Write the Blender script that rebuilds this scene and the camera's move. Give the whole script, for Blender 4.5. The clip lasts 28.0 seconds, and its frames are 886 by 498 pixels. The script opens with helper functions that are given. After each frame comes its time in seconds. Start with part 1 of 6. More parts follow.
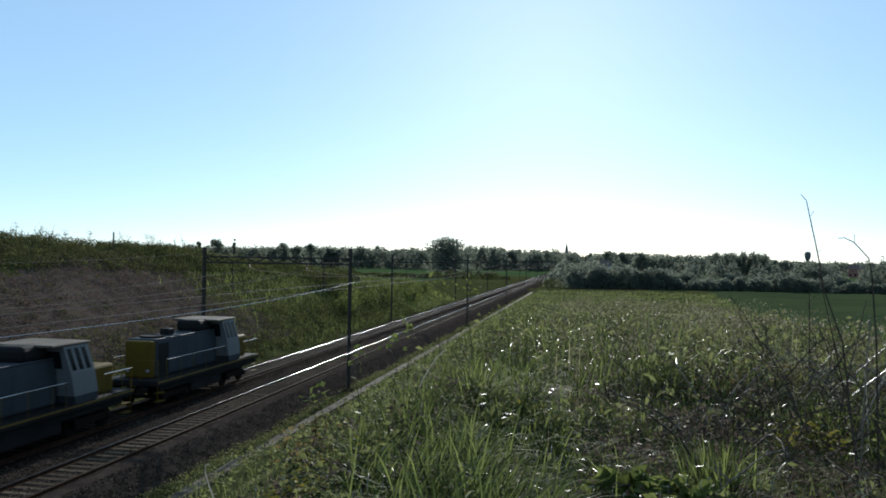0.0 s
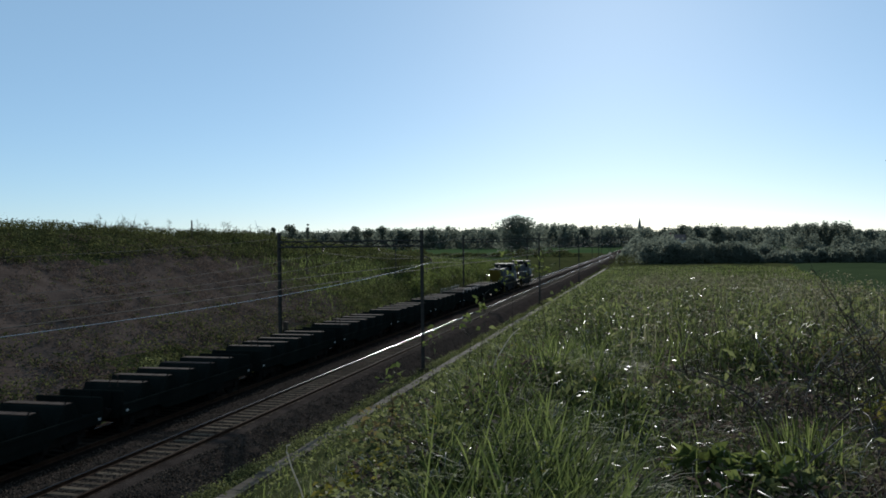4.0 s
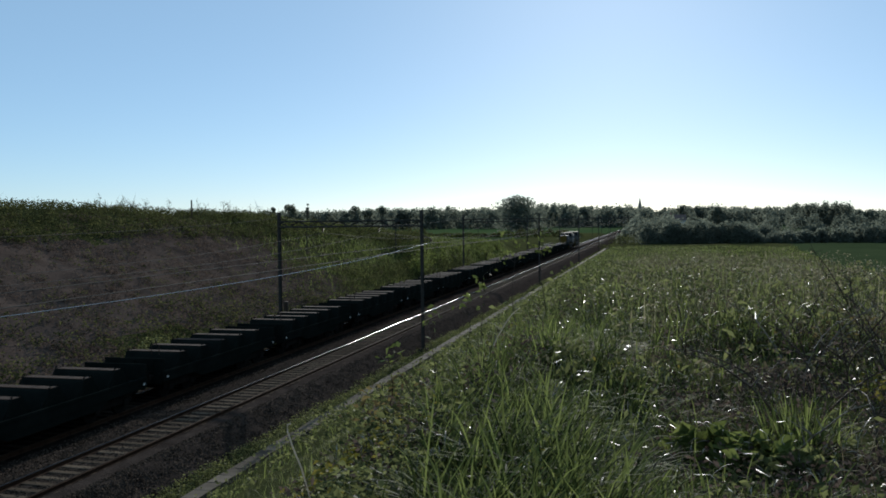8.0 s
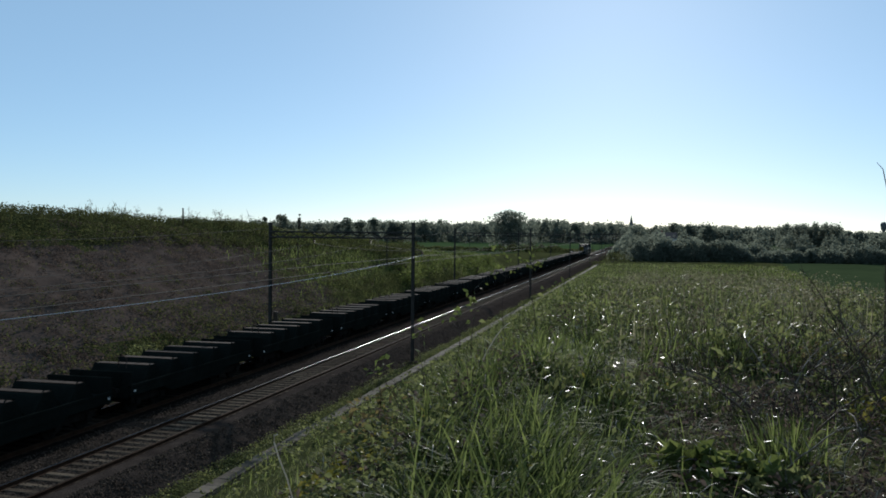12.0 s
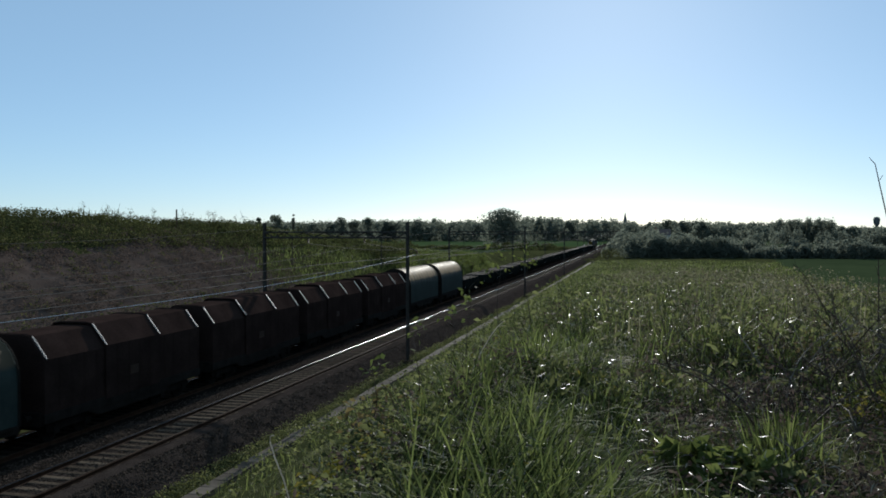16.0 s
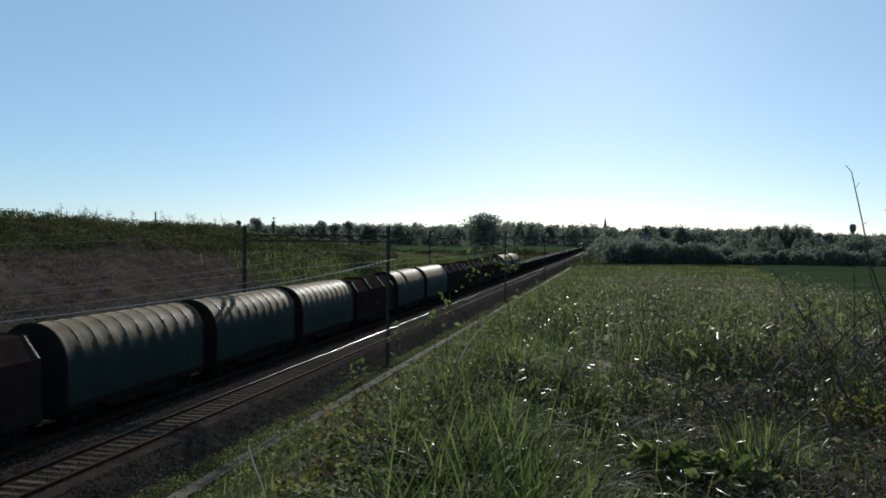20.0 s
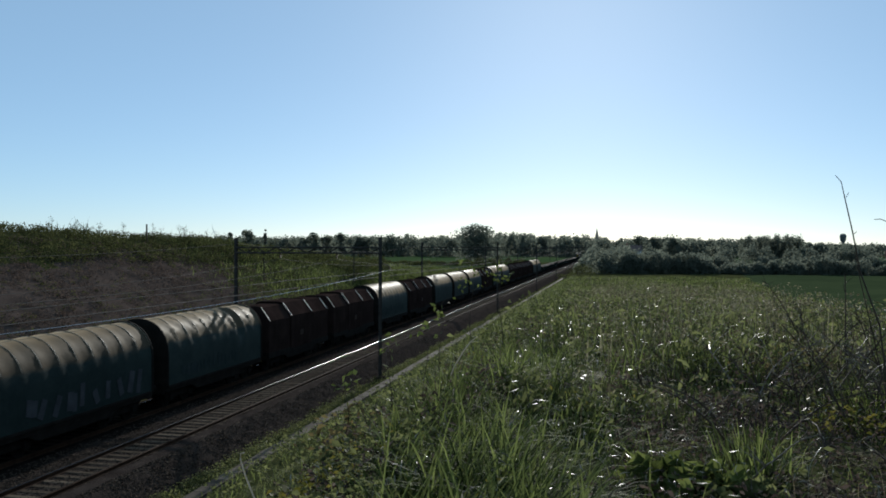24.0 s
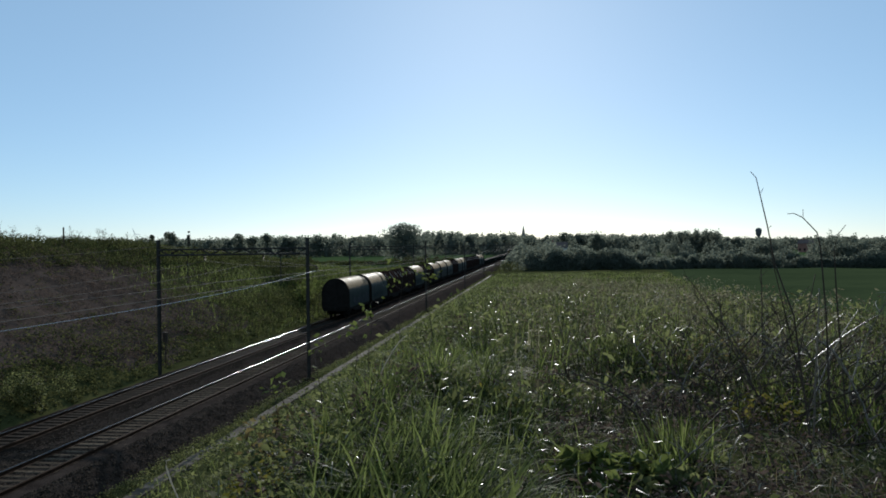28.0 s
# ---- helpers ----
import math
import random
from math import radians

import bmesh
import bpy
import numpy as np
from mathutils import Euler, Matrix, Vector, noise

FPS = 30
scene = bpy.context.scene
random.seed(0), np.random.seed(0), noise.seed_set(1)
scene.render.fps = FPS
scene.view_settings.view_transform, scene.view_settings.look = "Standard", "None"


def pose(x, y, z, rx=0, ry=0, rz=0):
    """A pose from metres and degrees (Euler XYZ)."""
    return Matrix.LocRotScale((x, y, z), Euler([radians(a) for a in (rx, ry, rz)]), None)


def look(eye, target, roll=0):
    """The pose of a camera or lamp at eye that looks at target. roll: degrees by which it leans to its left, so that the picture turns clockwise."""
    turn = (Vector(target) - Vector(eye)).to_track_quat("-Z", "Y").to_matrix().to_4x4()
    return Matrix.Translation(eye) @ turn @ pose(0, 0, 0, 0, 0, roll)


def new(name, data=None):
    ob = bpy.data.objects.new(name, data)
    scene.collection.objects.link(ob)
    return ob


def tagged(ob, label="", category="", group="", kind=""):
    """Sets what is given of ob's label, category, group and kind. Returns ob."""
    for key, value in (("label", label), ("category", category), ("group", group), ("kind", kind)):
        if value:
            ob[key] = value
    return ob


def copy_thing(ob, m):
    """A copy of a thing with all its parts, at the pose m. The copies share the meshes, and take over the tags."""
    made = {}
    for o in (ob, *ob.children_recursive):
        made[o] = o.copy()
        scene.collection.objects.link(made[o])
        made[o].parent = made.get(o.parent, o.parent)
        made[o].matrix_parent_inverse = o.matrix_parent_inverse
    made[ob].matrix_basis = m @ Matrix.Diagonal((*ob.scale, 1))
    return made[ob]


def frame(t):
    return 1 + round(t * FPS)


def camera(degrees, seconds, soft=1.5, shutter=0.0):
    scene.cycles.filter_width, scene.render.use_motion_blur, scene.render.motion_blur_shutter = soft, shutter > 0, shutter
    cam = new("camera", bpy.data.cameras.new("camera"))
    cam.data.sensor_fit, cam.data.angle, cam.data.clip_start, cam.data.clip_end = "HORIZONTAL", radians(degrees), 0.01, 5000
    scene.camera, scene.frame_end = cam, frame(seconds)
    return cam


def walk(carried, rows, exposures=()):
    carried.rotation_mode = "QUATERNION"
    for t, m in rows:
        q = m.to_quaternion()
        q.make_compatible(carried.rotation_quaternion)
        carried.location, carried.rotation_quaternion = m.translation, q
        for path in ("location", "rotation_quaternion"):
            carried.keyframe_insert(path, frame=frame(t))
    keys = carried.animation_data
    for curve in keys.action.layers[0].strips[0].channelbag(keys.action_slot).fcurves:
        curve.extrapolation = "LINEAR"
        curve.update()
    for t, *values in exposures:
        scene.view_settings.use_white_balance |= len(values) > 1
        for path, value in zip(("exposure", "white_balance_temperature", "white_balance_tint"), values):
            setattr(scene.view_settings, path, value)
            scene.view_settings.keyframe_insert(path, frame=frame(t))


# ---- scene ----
# World: +Y runs along the railway, away from the camera. Rail tops at z = 0. The camera stands on the edge of the cutting.
EYE_Z = 7.55
NEAR_X, FAR_X = -17.73, -21.62          # centre lines of the two tracks
POLE_RIGHT_X, POLE_LEFT_X = -14.81, -24.74
POLE_Y, POLE_STEP = 53.8, 56.5

cam = camera(54.2, 28.0, soft=1.7, shutter=0.15)
LOOKS = [
    (0, 9.30, 0.70, 0.90), (0.5, 12.24, 2.16, 0.94), (1, 14.71, 0.92, 0.29), (1.5, 16.62, 0.18, 0.45), (2, 16.15, -0.40, 0.43),
    (2.5, 15.43, -0.56, -0.53), (3, 14.10, -0.57, -0.98), (3.5, 13.99, -0.65, -0.68), (5.5, 13.66, -0.44, -1.12), (6, 13.74, -0.25, -2.01),
    (6.5, 13.67, -0.76, -1.47), (7, 13.85, -1.42, -1.04), (7.5, 13.99, -1.92, -0.43), (8, 14.00, -1.97, -0.66), (8.5, 13.91, -1.97, -1.11),
    (9, 13.99, -2.06, -0.46), (9.5, 14.03, -1.82, 0.01), (10, 13.96, -1.45, 0.22), (10.5, 13.80, -1.32, 0.15), (11, 13.64, -1.28, -0.01),
    (11.5, 13.52, -1.26, 0.26), (12, 13.42, -1.10, 0.50), (12.5, 13.36, -0.83, 0.33), (14.5, 13.33, -0.67, -0.48), (15, 13.22, -0.76, -0.53),
    (15.5, 13.08, -0.98, -0.58), (16, 13.05, -1.17, -0.05), (16.5, 12.81, -1.09, 0.22), (17, 12.61, -0.98, 0.14), (17.5, 12.45, -0.94, -0.30),
    (18, 12.34, -0.79, -0.68), (18.5, 12.29, -0.74, -0.64), (19, 12.22, -0.72, 0.00), (19.5, 11.95, -0.91, 0.24), (20, 11.77, -0.89, 0.33),
    (20.5, 11.71, -0.61, 0.49), (21, 11.71, -0.35, 0.31), (21.5, 11.73, -0.23, 0.45), (23.5, 11.50, 0.02, 0.55), (24, 11.25, -0.14, 0.09),
    (24.5, 11.05, -0.27, 0.27), (25, 10.64, -0.25, 0.09), (25.5, 9.70, -0.42, 0.29), (26, 8.65, -0.43, 0.37), (26.5, 7.95, -0.30, 0.05),
    (27, 7.47, -0.23, -0.20), (27.5, 7.17, -0.13, -0.48), (28, 6.49, -0.24, -0.75)]
walk(cam, [(t, pose(0, 0, EYE_Z, 90 + pitch, 0, yaw) @ pose(0, 0, 0, 0, 0, roll)) for t, yaw, pitch, roll in LOOKS],
     exposures=[(0, 0.50, 5950, 8), (0.5, 0.05, 5950, 8), (1.0, -0.16, 5950, 8), (2.0, 0.02, 5950, 8), (4.0, 0.09, 5950, 8), (7.0, 0.09, 5950, 8), (9.0, 0.17, 5950, 8), (11.0, 0.17, 5950, 8), (14.0, 0.09, 5950, 8), (28, 0.09, 5950, 8)])

# ---- daylight: low sun ahead, just left of the railway's line ----
SUN_EL, SUN_AZ = radians(18.0), radians(-2.5)      # azimuth from +Y, to the right
world = bpy.data.worlds.new("sky")
scene.world = world
world.use_nodes = True
wn = world.node_tree.nodes
wn.clear()
sky = wn.new("ShaderNodeTexSky")
sky.sky_type, sky.sun_disc, sky.sun_elevation, sky.sun_rotation = "NISHITA", False, SUN_EL, SUN_AZ
sky.air_density, sky.dust_density, sky.ozone_density, sky.altitude = 0.74, 0.21, 2.6, 400
bg, wo = wn.new("ShaderNodeBackground"), wn.new("ShaderNodeOutputWorld")
bg.inputs["Strength"].default_value = 0.108
haze = wn.new("ShaderNodeMix")                      # a thin even haze over the whole sky
haze.data_type = "RGBA"
haze.inputs["Factor"].default_value = 0.53
haze.inputs["B"].default_value = (3.08, 4.52, 5.35, 1)
world.node_tree.links.new(sky.outputs[0], haze.inputs["A"])
world.node_tree.links.new(haze.outputs["Result"], bg.inputs[0])
world.node_tree.links.new(bg.outputs[0], wo.inputs[0])
sun = new("sun", bpy.data.lights.new("sun", "SUN"))
sun.data.energy, sun.data.angle, sun.data.color = 4.5, radians(0.5), (1.0, 0.93, 0.82)
sun_way = Vector((math.sin(SUN_AZ) * math.cos(SUN_EL), math.cos(SUN_AZ) * math.cos(SUN_EL), math.sin(SUN_EL)))
sun.matrix_world = look(sun_way * 100, (0, 0, 0))


# ---- materials ----
def mat(name, dark, light, rough=0.8, scale=3.0, bump=0.15, metal=0.0, island=False, rand=False, leaf=0.0, fine=14.0, spec=0.5, dust_glare=None):
    """A surface between two colours: broad stains, fine grain, a little relief. leaf: how much light passes through."""
    m = bpy.data.materials.new(name)
    m.use_nodes = True
    nt = m.node_tree
    n, link = nt.nodes, nt.links.new
    b = n["Principled BSDF"]
    co = n.new("ShaderNodeTexCoord")
    wide, grain = n.new("ShaderNodeTexNoise"), n.new("ShaderNodeTexNoise")
    wide.inputs["Scale"].default_value, wide.inputs["Detail"].default_value = scale, 4.0
    grain.inputs["Scale"].default_value, grain.inputs["Detail"].default_value = scale * fine, 3.0
    link(co.outputs["Object"], wide.inputs["Vector"])
    link(co.outputs["Object"], grain.inputs["Vector"])
    mix = n.new("ShaderNodeMath")
    mix.operation = "MULTIPLY_ADD"
    link(wide.outputs["Fac"], mix.inputs[0])
    mix.inputs[1].default_value = 0.65
    half = n.new("ShaderNodeMath")
    half.operation = "MULTIPLY"
    link(grain.outputs["Fac"], half.inputs[0])
    half.inputs[1].default_value = 0.35
    link(half.outputs[0], mix.inputs[2])
    fac = mix.outputs[0]
    if island or rand:
        src = n.new("ShaderNodeNewGeometry").outputs["Random Per Island"] if island else n.new("ShaderNodeObjectInfo").outputs["Random"]
        add = n.new("ShaderNodeMath")
        add.operation = "MULTIPLY_ADD"
        link(src, add.inputs[0])
        add.inputs[1].default_value = 0.75 if island else 0.4
        low = n.new("ShaderNodeMath")
        low.operation = "SUBTRACT"
        link(fac, low.inputs[0])
        low.inputs[1].default_value = 0.37 if island else 0.2
        link(low.outputs[0], add.inputs[2])
        fac = add.outputs[0]
    ramp = n.new("ShaderNodeValToRGB")
    ramp.color_ramp.elements[0].position, ramp.color_ramp.elements[1].position = 0.28, 0.72
    ramp.color_ramp.elements[0].color, ramp.color_ramp.elements[1].color = (*dark, 1), (*light, 1)
    link(fac, ramp.inputs[0])
    colour = ramp.outputs[0]
    if dust_glare:                                   # streaky grime and the sun's glare, both put into the arched top's colour
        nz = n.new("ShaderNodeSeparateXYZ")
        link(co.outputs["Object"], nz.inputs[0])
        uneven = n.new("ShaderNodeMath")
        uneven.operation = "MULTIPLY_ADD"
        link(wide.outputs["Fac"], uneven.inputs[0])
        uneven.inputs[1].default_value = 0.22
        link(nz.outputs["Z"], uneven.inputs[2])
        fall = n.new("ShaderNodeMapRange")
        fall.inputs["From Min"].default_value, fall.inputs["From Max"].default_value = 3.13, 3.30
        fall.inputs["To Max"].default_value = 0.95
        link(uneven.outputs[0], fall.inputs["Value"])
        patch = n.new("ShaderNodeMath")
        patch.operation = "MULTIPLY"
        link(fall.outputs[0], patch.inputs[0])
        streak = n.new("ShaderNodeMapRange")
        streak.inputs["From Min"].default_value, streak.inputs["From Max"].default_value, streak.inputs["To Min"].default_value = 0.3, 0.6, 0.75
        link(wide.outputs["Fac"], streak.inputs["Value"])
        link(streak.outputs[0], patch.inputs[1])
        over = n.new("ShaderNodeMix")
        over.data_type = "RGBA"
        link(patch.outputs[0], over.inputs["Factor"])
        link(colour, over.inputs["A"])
        over.inputs["B"].default_value = (*dust_glare, 1)
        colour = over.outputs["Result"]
        sheen = n.new("ShaderNodeMapRange")    # specular eases off slightly on the paler top
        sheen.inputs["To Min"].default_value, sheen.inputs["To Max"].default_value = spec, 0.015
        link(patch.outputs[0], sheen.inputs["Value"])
        fuzz = n.new("ShaderNodeMath")         # warm-tinted sheen adds the sun's gold glow at flat angles
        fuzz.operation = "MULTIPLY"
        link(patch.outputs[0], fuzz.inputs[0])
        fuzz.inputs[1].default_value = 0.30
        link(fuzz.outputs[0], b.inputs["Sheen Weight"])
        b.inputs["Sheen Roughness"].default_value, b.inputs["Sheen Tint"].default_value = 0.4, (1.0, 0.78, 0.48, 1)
    link(colour, b.inputs["Base Color"])
    b.inputs["Roughness"].default_value, b.inputs["Metallic"].default_value = rough, metal
    b.inputs["Specular IOR Level"].default_value = spec
    if dust_glare:
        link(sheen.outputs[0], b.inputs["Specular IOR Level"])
    if bump:
        bp = n.new("ShaderNodeBump")
        bp.inputs["Strength"].default_value, bp.inputs["Distance"].default_value = bump, 0.05
        link(grain.outputs["Fac"], bp.inputs["Height"])
        link(bp.outputs[0], b.inputs["Normal"])
    if leaf:
        tr, ms, out = n.new("ShaderNodeBsdfTranslucent"), n.new("ShaderNodeMixShader"), n["Material Output"]
        link(ramp.outputs[0], tr.inputs["Color"])
        ms.inputs[0].default_value = leaf
        link(b.outputs[0], ms.inputs[1])
        link(tr.outputs[0], ms.inputs[2])
        link(ms.outputs[0], out.inputs["Surface"])
    return m


M_BANK = mat("rough_grass_ground", (0.026, 0.030, 0.012), (0.075, 0.075, 0.03), 0.95, 0.35, 0.6, spec=0.0)
M_BROWN = mat("dead_bramble_ground", (0.036, 0.027, 0.023), (0.100, 0.075, 0.063), 0.95, 0.55, 0.6, spec=0.0)
M_FIELD = mat("young_crop_field", (0.032, 0.045, 0.021), (0.052, 0.068, 0.031), 0.95, 0.05, 0.3, spec=0.0)
M_FARLAND = mat("distant_farmland", (0.03, 0.06, 0.022), (0.07, 0.09, 0.04), 0.95, 0.006, 0.1, spec=0.0)
M_BALLAST = mat("railway_ballast", (0.023, 0.018, 0.016), (0.054, 0.043, 0.037), 0.95, 1.6, 0.8, fine=10, spec=0.0)
M_SLEEPER = mat("weathered_concrete", (0.058, 0.045, 0.034), (0.120, 0.094, 0.070), 0.9, 2.0, 0.3, rand=True, spec=0.0)
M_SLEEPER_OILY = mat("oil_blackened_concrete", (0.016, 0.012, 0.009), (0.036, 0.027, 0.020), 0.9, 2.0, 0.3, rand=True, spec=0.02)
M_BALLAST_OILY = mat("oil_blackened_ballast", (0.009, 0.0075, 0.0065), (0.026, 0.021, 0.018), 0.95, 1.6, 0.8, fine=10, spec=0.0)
M_RAILSIDE = mat("rusty_rail_steel", (0.022, 0.012, 0.008), (0.060, 0.032, 0.019), 0.9, 3.0, 0.3, spec=0.05)
M_RAILTOP = mat("polished_rail_head", (0.042, 0.041, 0.040), (0.072, 0.070, 0.068), 0.16, 3.0, 0.0, metal=1.0)
# dull copy of the polished head, for rails that catch no sun glint
M_RAIL_UNLIT = mat("dull_rail_head", (0.030, 0.021, 0.016), (0.065, 0.048, 0.036), 0.8, 3.0, 0.0, spec=0.05)
M_TROUGH = mat("grey_concrete_lid", (0.066, 0.055, 0.044), (0.140, 0.118, 0.095), 0.9, 1.5, 0.3, rand=True, spec=0.02)
M_POLE = mat("dull_brown_grey_steel", (0.028, 0.025, 0.022), (0.066, 0.060, 0.053), 0.85, 2.0, 0.1, spec=0.04)
M_WIRE = mat("copper_wire_dull", (0.04, 0.036, 0.033), (0.09, 0.082, 0.075), 0.8, 2.0, 0.0, spec=0.1)
M_FEEDER = mat("aluminium_cable", (0.20, 0.20, 0.20), (0.30, 0.30, 0.30), 0.22, 2.0, 0.0, metal=1.0)
M_INSUL = mat("brown_glazed_insulator", (0.05, 0.028, 0.02), (0.09, 0.05, 0.035), 0.6, 4.0, 0.0, spec=0.2)
M_BLADE = mat("grass_blade", (0.026, 0.037, 0.011), (0.170, 0.200, 0.060), 0.65, 0.8, 0.0, island=True, leaf=0.55, spec=0.05)
M_OLIVE = mat("rank_weed_leaf", (0.070, 0.065, 0.038), (0.200, 0.186, 0.112), 0.6, 0.6, 0.0, island=True, leaf=0.50, spec=0.2)
M_STRAW = mat("dry_grass_stalk", (0.085, 0.068, 0.040), (0.23, 0.185, 0.11), 0.75, 0.8, 0.0, island=True, leaf=0.3, spec=0.05)
M_WEED = mat("weed_leaf", (0.046, 0.055, 0.022), (0.165, 0.176, 0.068), 0.65, 0.8, 0.0, island=True, leaf=0.50, spec=0.1)
M_YELLOW = mat("yellowing_leaf", (0.085, 0.085, 0.016), (0.20, 0.17, 0.035), 0.7, 0.8, 0.0, island=True, leaf=0.4, spec=0.1)
M_TWIG = mat("dark_bare_twig", (0.030, 0.021, 0.016), (0.085, 0.062, 0.045), 0.75, 4.0, 0.1, spec=0.10)
M_CANE = mat("weathered_dead_cane", (0.070, 0.052, 0.038), (0.19, 0.15, 0.11), 0.42, 4.0, 0.1, spec=0.5)
M_DEAD = mat("dead_bramble_leaf", (0.046, 0.034, 0.028), (0.132, 0.098, 0.078), 0.9, 0.5, 0.0, island=True, leaf=0.30, spec=0.0)
M_SHRUB = mat("shrub_leaf", (0.032, 0.037, 0.015), (0.102, 0.106, 0.040), 0.8, 0.4, 0.0, island=True, leaf=0.40, spec=0.02)
# greyer and paler than near leaves: distance haze put into the colour
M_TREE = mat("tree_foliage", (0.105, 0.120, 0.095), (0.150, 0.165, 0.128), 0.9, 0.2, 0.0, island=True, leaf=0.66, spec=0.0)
M_GLOSS = mat("shiny_withered_leaf", (0.13, 0.11, 0.078), (0.28, 0.245, 0.185), 0.42, 0.8, 0.0, island=True, spec=0.30)
M_BLEACHED = mat("bleached_dry_stalk", (0.42, 0.38, 0.31), (0.62, 0.57, 0.48), 0.45, 6.0, 0.1, leaf=0.5, spec=0.4)
M_ORANGE = mat("orange_turned_leaf", (0.075, 0.060, 0.026), (0.17, 0.135, 0.055), 0.7, 0.8, 0.0, island=True, leaf=0.4, spec=0.1)
M_BARK = mat("tree_bark", (0.04, 0.03, 0.022), (0.09, 0.07, 0.05), 0.9, 2.0, 0.4)
# the paler tops of both tarpaulins carry sun glare as well as dust
M_TARP = mat("dusty_green_tarpaulin", (0.017, 0.025, 0.024), (0.031, 0.042, 0.039), 0.6, 0.9, 0.08, fine=8, spec=0.02, dust_glare=(0.056, 0.043, 0.030))
# pale colour stands in for the sun's glint along each hoop
M_HOOP = mat("worn_hoop_edge", (0.16, 0.13, 0.09), (0.30, 0.25, 0.17), 0.38, 2.0, 0.0, spec=0.5)
M_TARP_GREY = mat("faded_grey_green_tarpaulin", (0.021, 0.030, 0.029), (0.037, 0.049, 0.045), 0.55, 0.9, 0.08, fine=8, spec=0.02, dust_glare=(0.078, 0.060, 0.040))
M_BROWNHOOD = mat("oxide_brown_painted_steel", (0.016, 0.011, 0.0095), (0.042, 0.027, 0.023), 0.9, 0.8, 0.1, spec=0.0)
# pale paint for the sun's glint on the brown hoods' rib slopes
M_RIBSTEEL = mat("worn_bright_hood_edge", (0.20, 0.185, 0.17), (0.36, 0.33, 0.30), 0.45, 3.0, 0.05, spec=0.6)
M_UNDER = mat("grimy_underframe_steel", (0.008, 0.007, 0.006), (0.026, 0.022, 0.019), 0.9, 2.0, 0.2, spec=0.03)
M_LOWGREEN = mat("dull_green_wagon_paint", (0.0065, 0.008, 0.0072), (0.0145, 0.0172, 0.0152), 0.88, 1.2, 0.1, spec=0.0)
M_LOWGREY = mat("rusty_cradle_steel", (0.022, 0.014, 0.011), (0.060, 0.040, 0.030), 0.8, 1.6, 0.1, spec=0.06)
M_STANCHION = mat("grimy_pale_bar_paint", (0.13, 0.12, 0.13), (0.28, 0.26, 0.27), 0.6, 3.0, 0.05, spec=0.2)
M_EDGE = mat("bare_polished_edge", (0.35, 0.35, 0.35), (0.5, 0.5, 0.5), 0.22, 3.0, 0.0, metal=1.0)
M_SHOOT = mat("fresh_shoot_leaf", (0.060, 0.076, 0.020), (0.155, 0.18, 0.052), 0.7, 0.8, 0.0, island=True, leaf=0.45, spec=0.06)
M_WHITE = mat("chipped_white_paint", (0.55, 0.55, 0.53), (0.80, 0.80, 0.78), 0.5, 3.0, 0.05)
M_SPRAY = mat("pale_spray_paint", (0.034, 0.036, 0.040), (0.080, 0.082, 0.090), 0.8, 2.0, 0.0, spec=0.02)
M_SPRAY_BLUE = mat("faint_weathered_spray_paint", (0.016, 0.026, 0.026), (0.042, 0.052, 0.052), 0.8, 2.0, 0.0, spec=0.03)
M_LOCO = mat("blue_grey_locomotive_paint", (0.030, 0.034, 0.040), (0.055, 0.061, 0.070), 0.6, 0.8, 0.05, spec=0.05)
M_LOCO_CAB = mat("pale_grey_cab_paint", (0.125, 0.127, 0.130), (0.19, 0.192, 0.196), 0.55, 0.8, 0.05, spec=0.08)
M_LOCO_ROOF = mat("dusty_tan_roof_paint", (0.09, 0.075, 0.060), (0.17, 0.145, 0.115), 0.7, 0.8, 0.05, spec=0.05)
M_LOCO_DARK = mat("dark_grey_locomotive_paint", (0.009, 0.009, 0.009), (0.022, 0.021, 0.021), 0.7, 1.0, 0.05, spec=0.06)
M_LOCO_YELLOW = mat("warning_yellow_paint", (0.065, 0.043, 0.007), (0.118, 0.079, 0.012), 0.6, 1.0, 0.05, spec=0.06)
M_STRIPE = mat("dim_yellow_line_paint", (0.07, 0.05, 0.015), (0.15, 0.10, 0.025), 0.6, 1.0, 0.05, spec=0.1)
M_GLASS = mat("dark_window_glass", (0.006, 0.007, 0.008), (0.012, 0.013, 0.015), 0.12, 1.0, 0.0, spec=0.03)
M_STONE = mat("church_stone_slate", (0.06, 0.06, 0.065), (0.12, 0.12, 0.125), 0.8, 0.5, 0.1)
M_HOUSE = mat("pale_render_wall", (0.26, 0.25, 0.24), (0.42, 0.41, 0.39), 0.8, 0.5, 0.05)
M_BRICK = mat("red_brick_wall", (0.18, 0.08, 0.06), (0.30, 0.15, 0.11), 0.85, 0.5, 0.1)
M_ROOF = mat("dark_roof_tile", (0.07, 0.05, 0.045), (0.14, 0.09, 0.075), 0.8, 0.8, 0.2)


# ---- mesh helpers ----
def part(name, bm, material, parent=None, label="", at=None):
    """Links a bmesh as one mesh object, under a thing or a part."""
    me = bpy.data.meshes.new(name)
    bm.to_mesh(me)
    bm.free()
    me.materials.append(material)
    ob = new(name, me)
    if parent is not None:
        ob.parent = parent
    if at is not None:
        ob.matrix_basis = at
    if label:
        ob["label"] = label
    return ob


def share(ob, parent, at):
    """Another part on the same mesh."""
    o = new(ob.name.split(".")[0], ob.data)
    o.parent, o.matrix_basis = parent, at
    return o


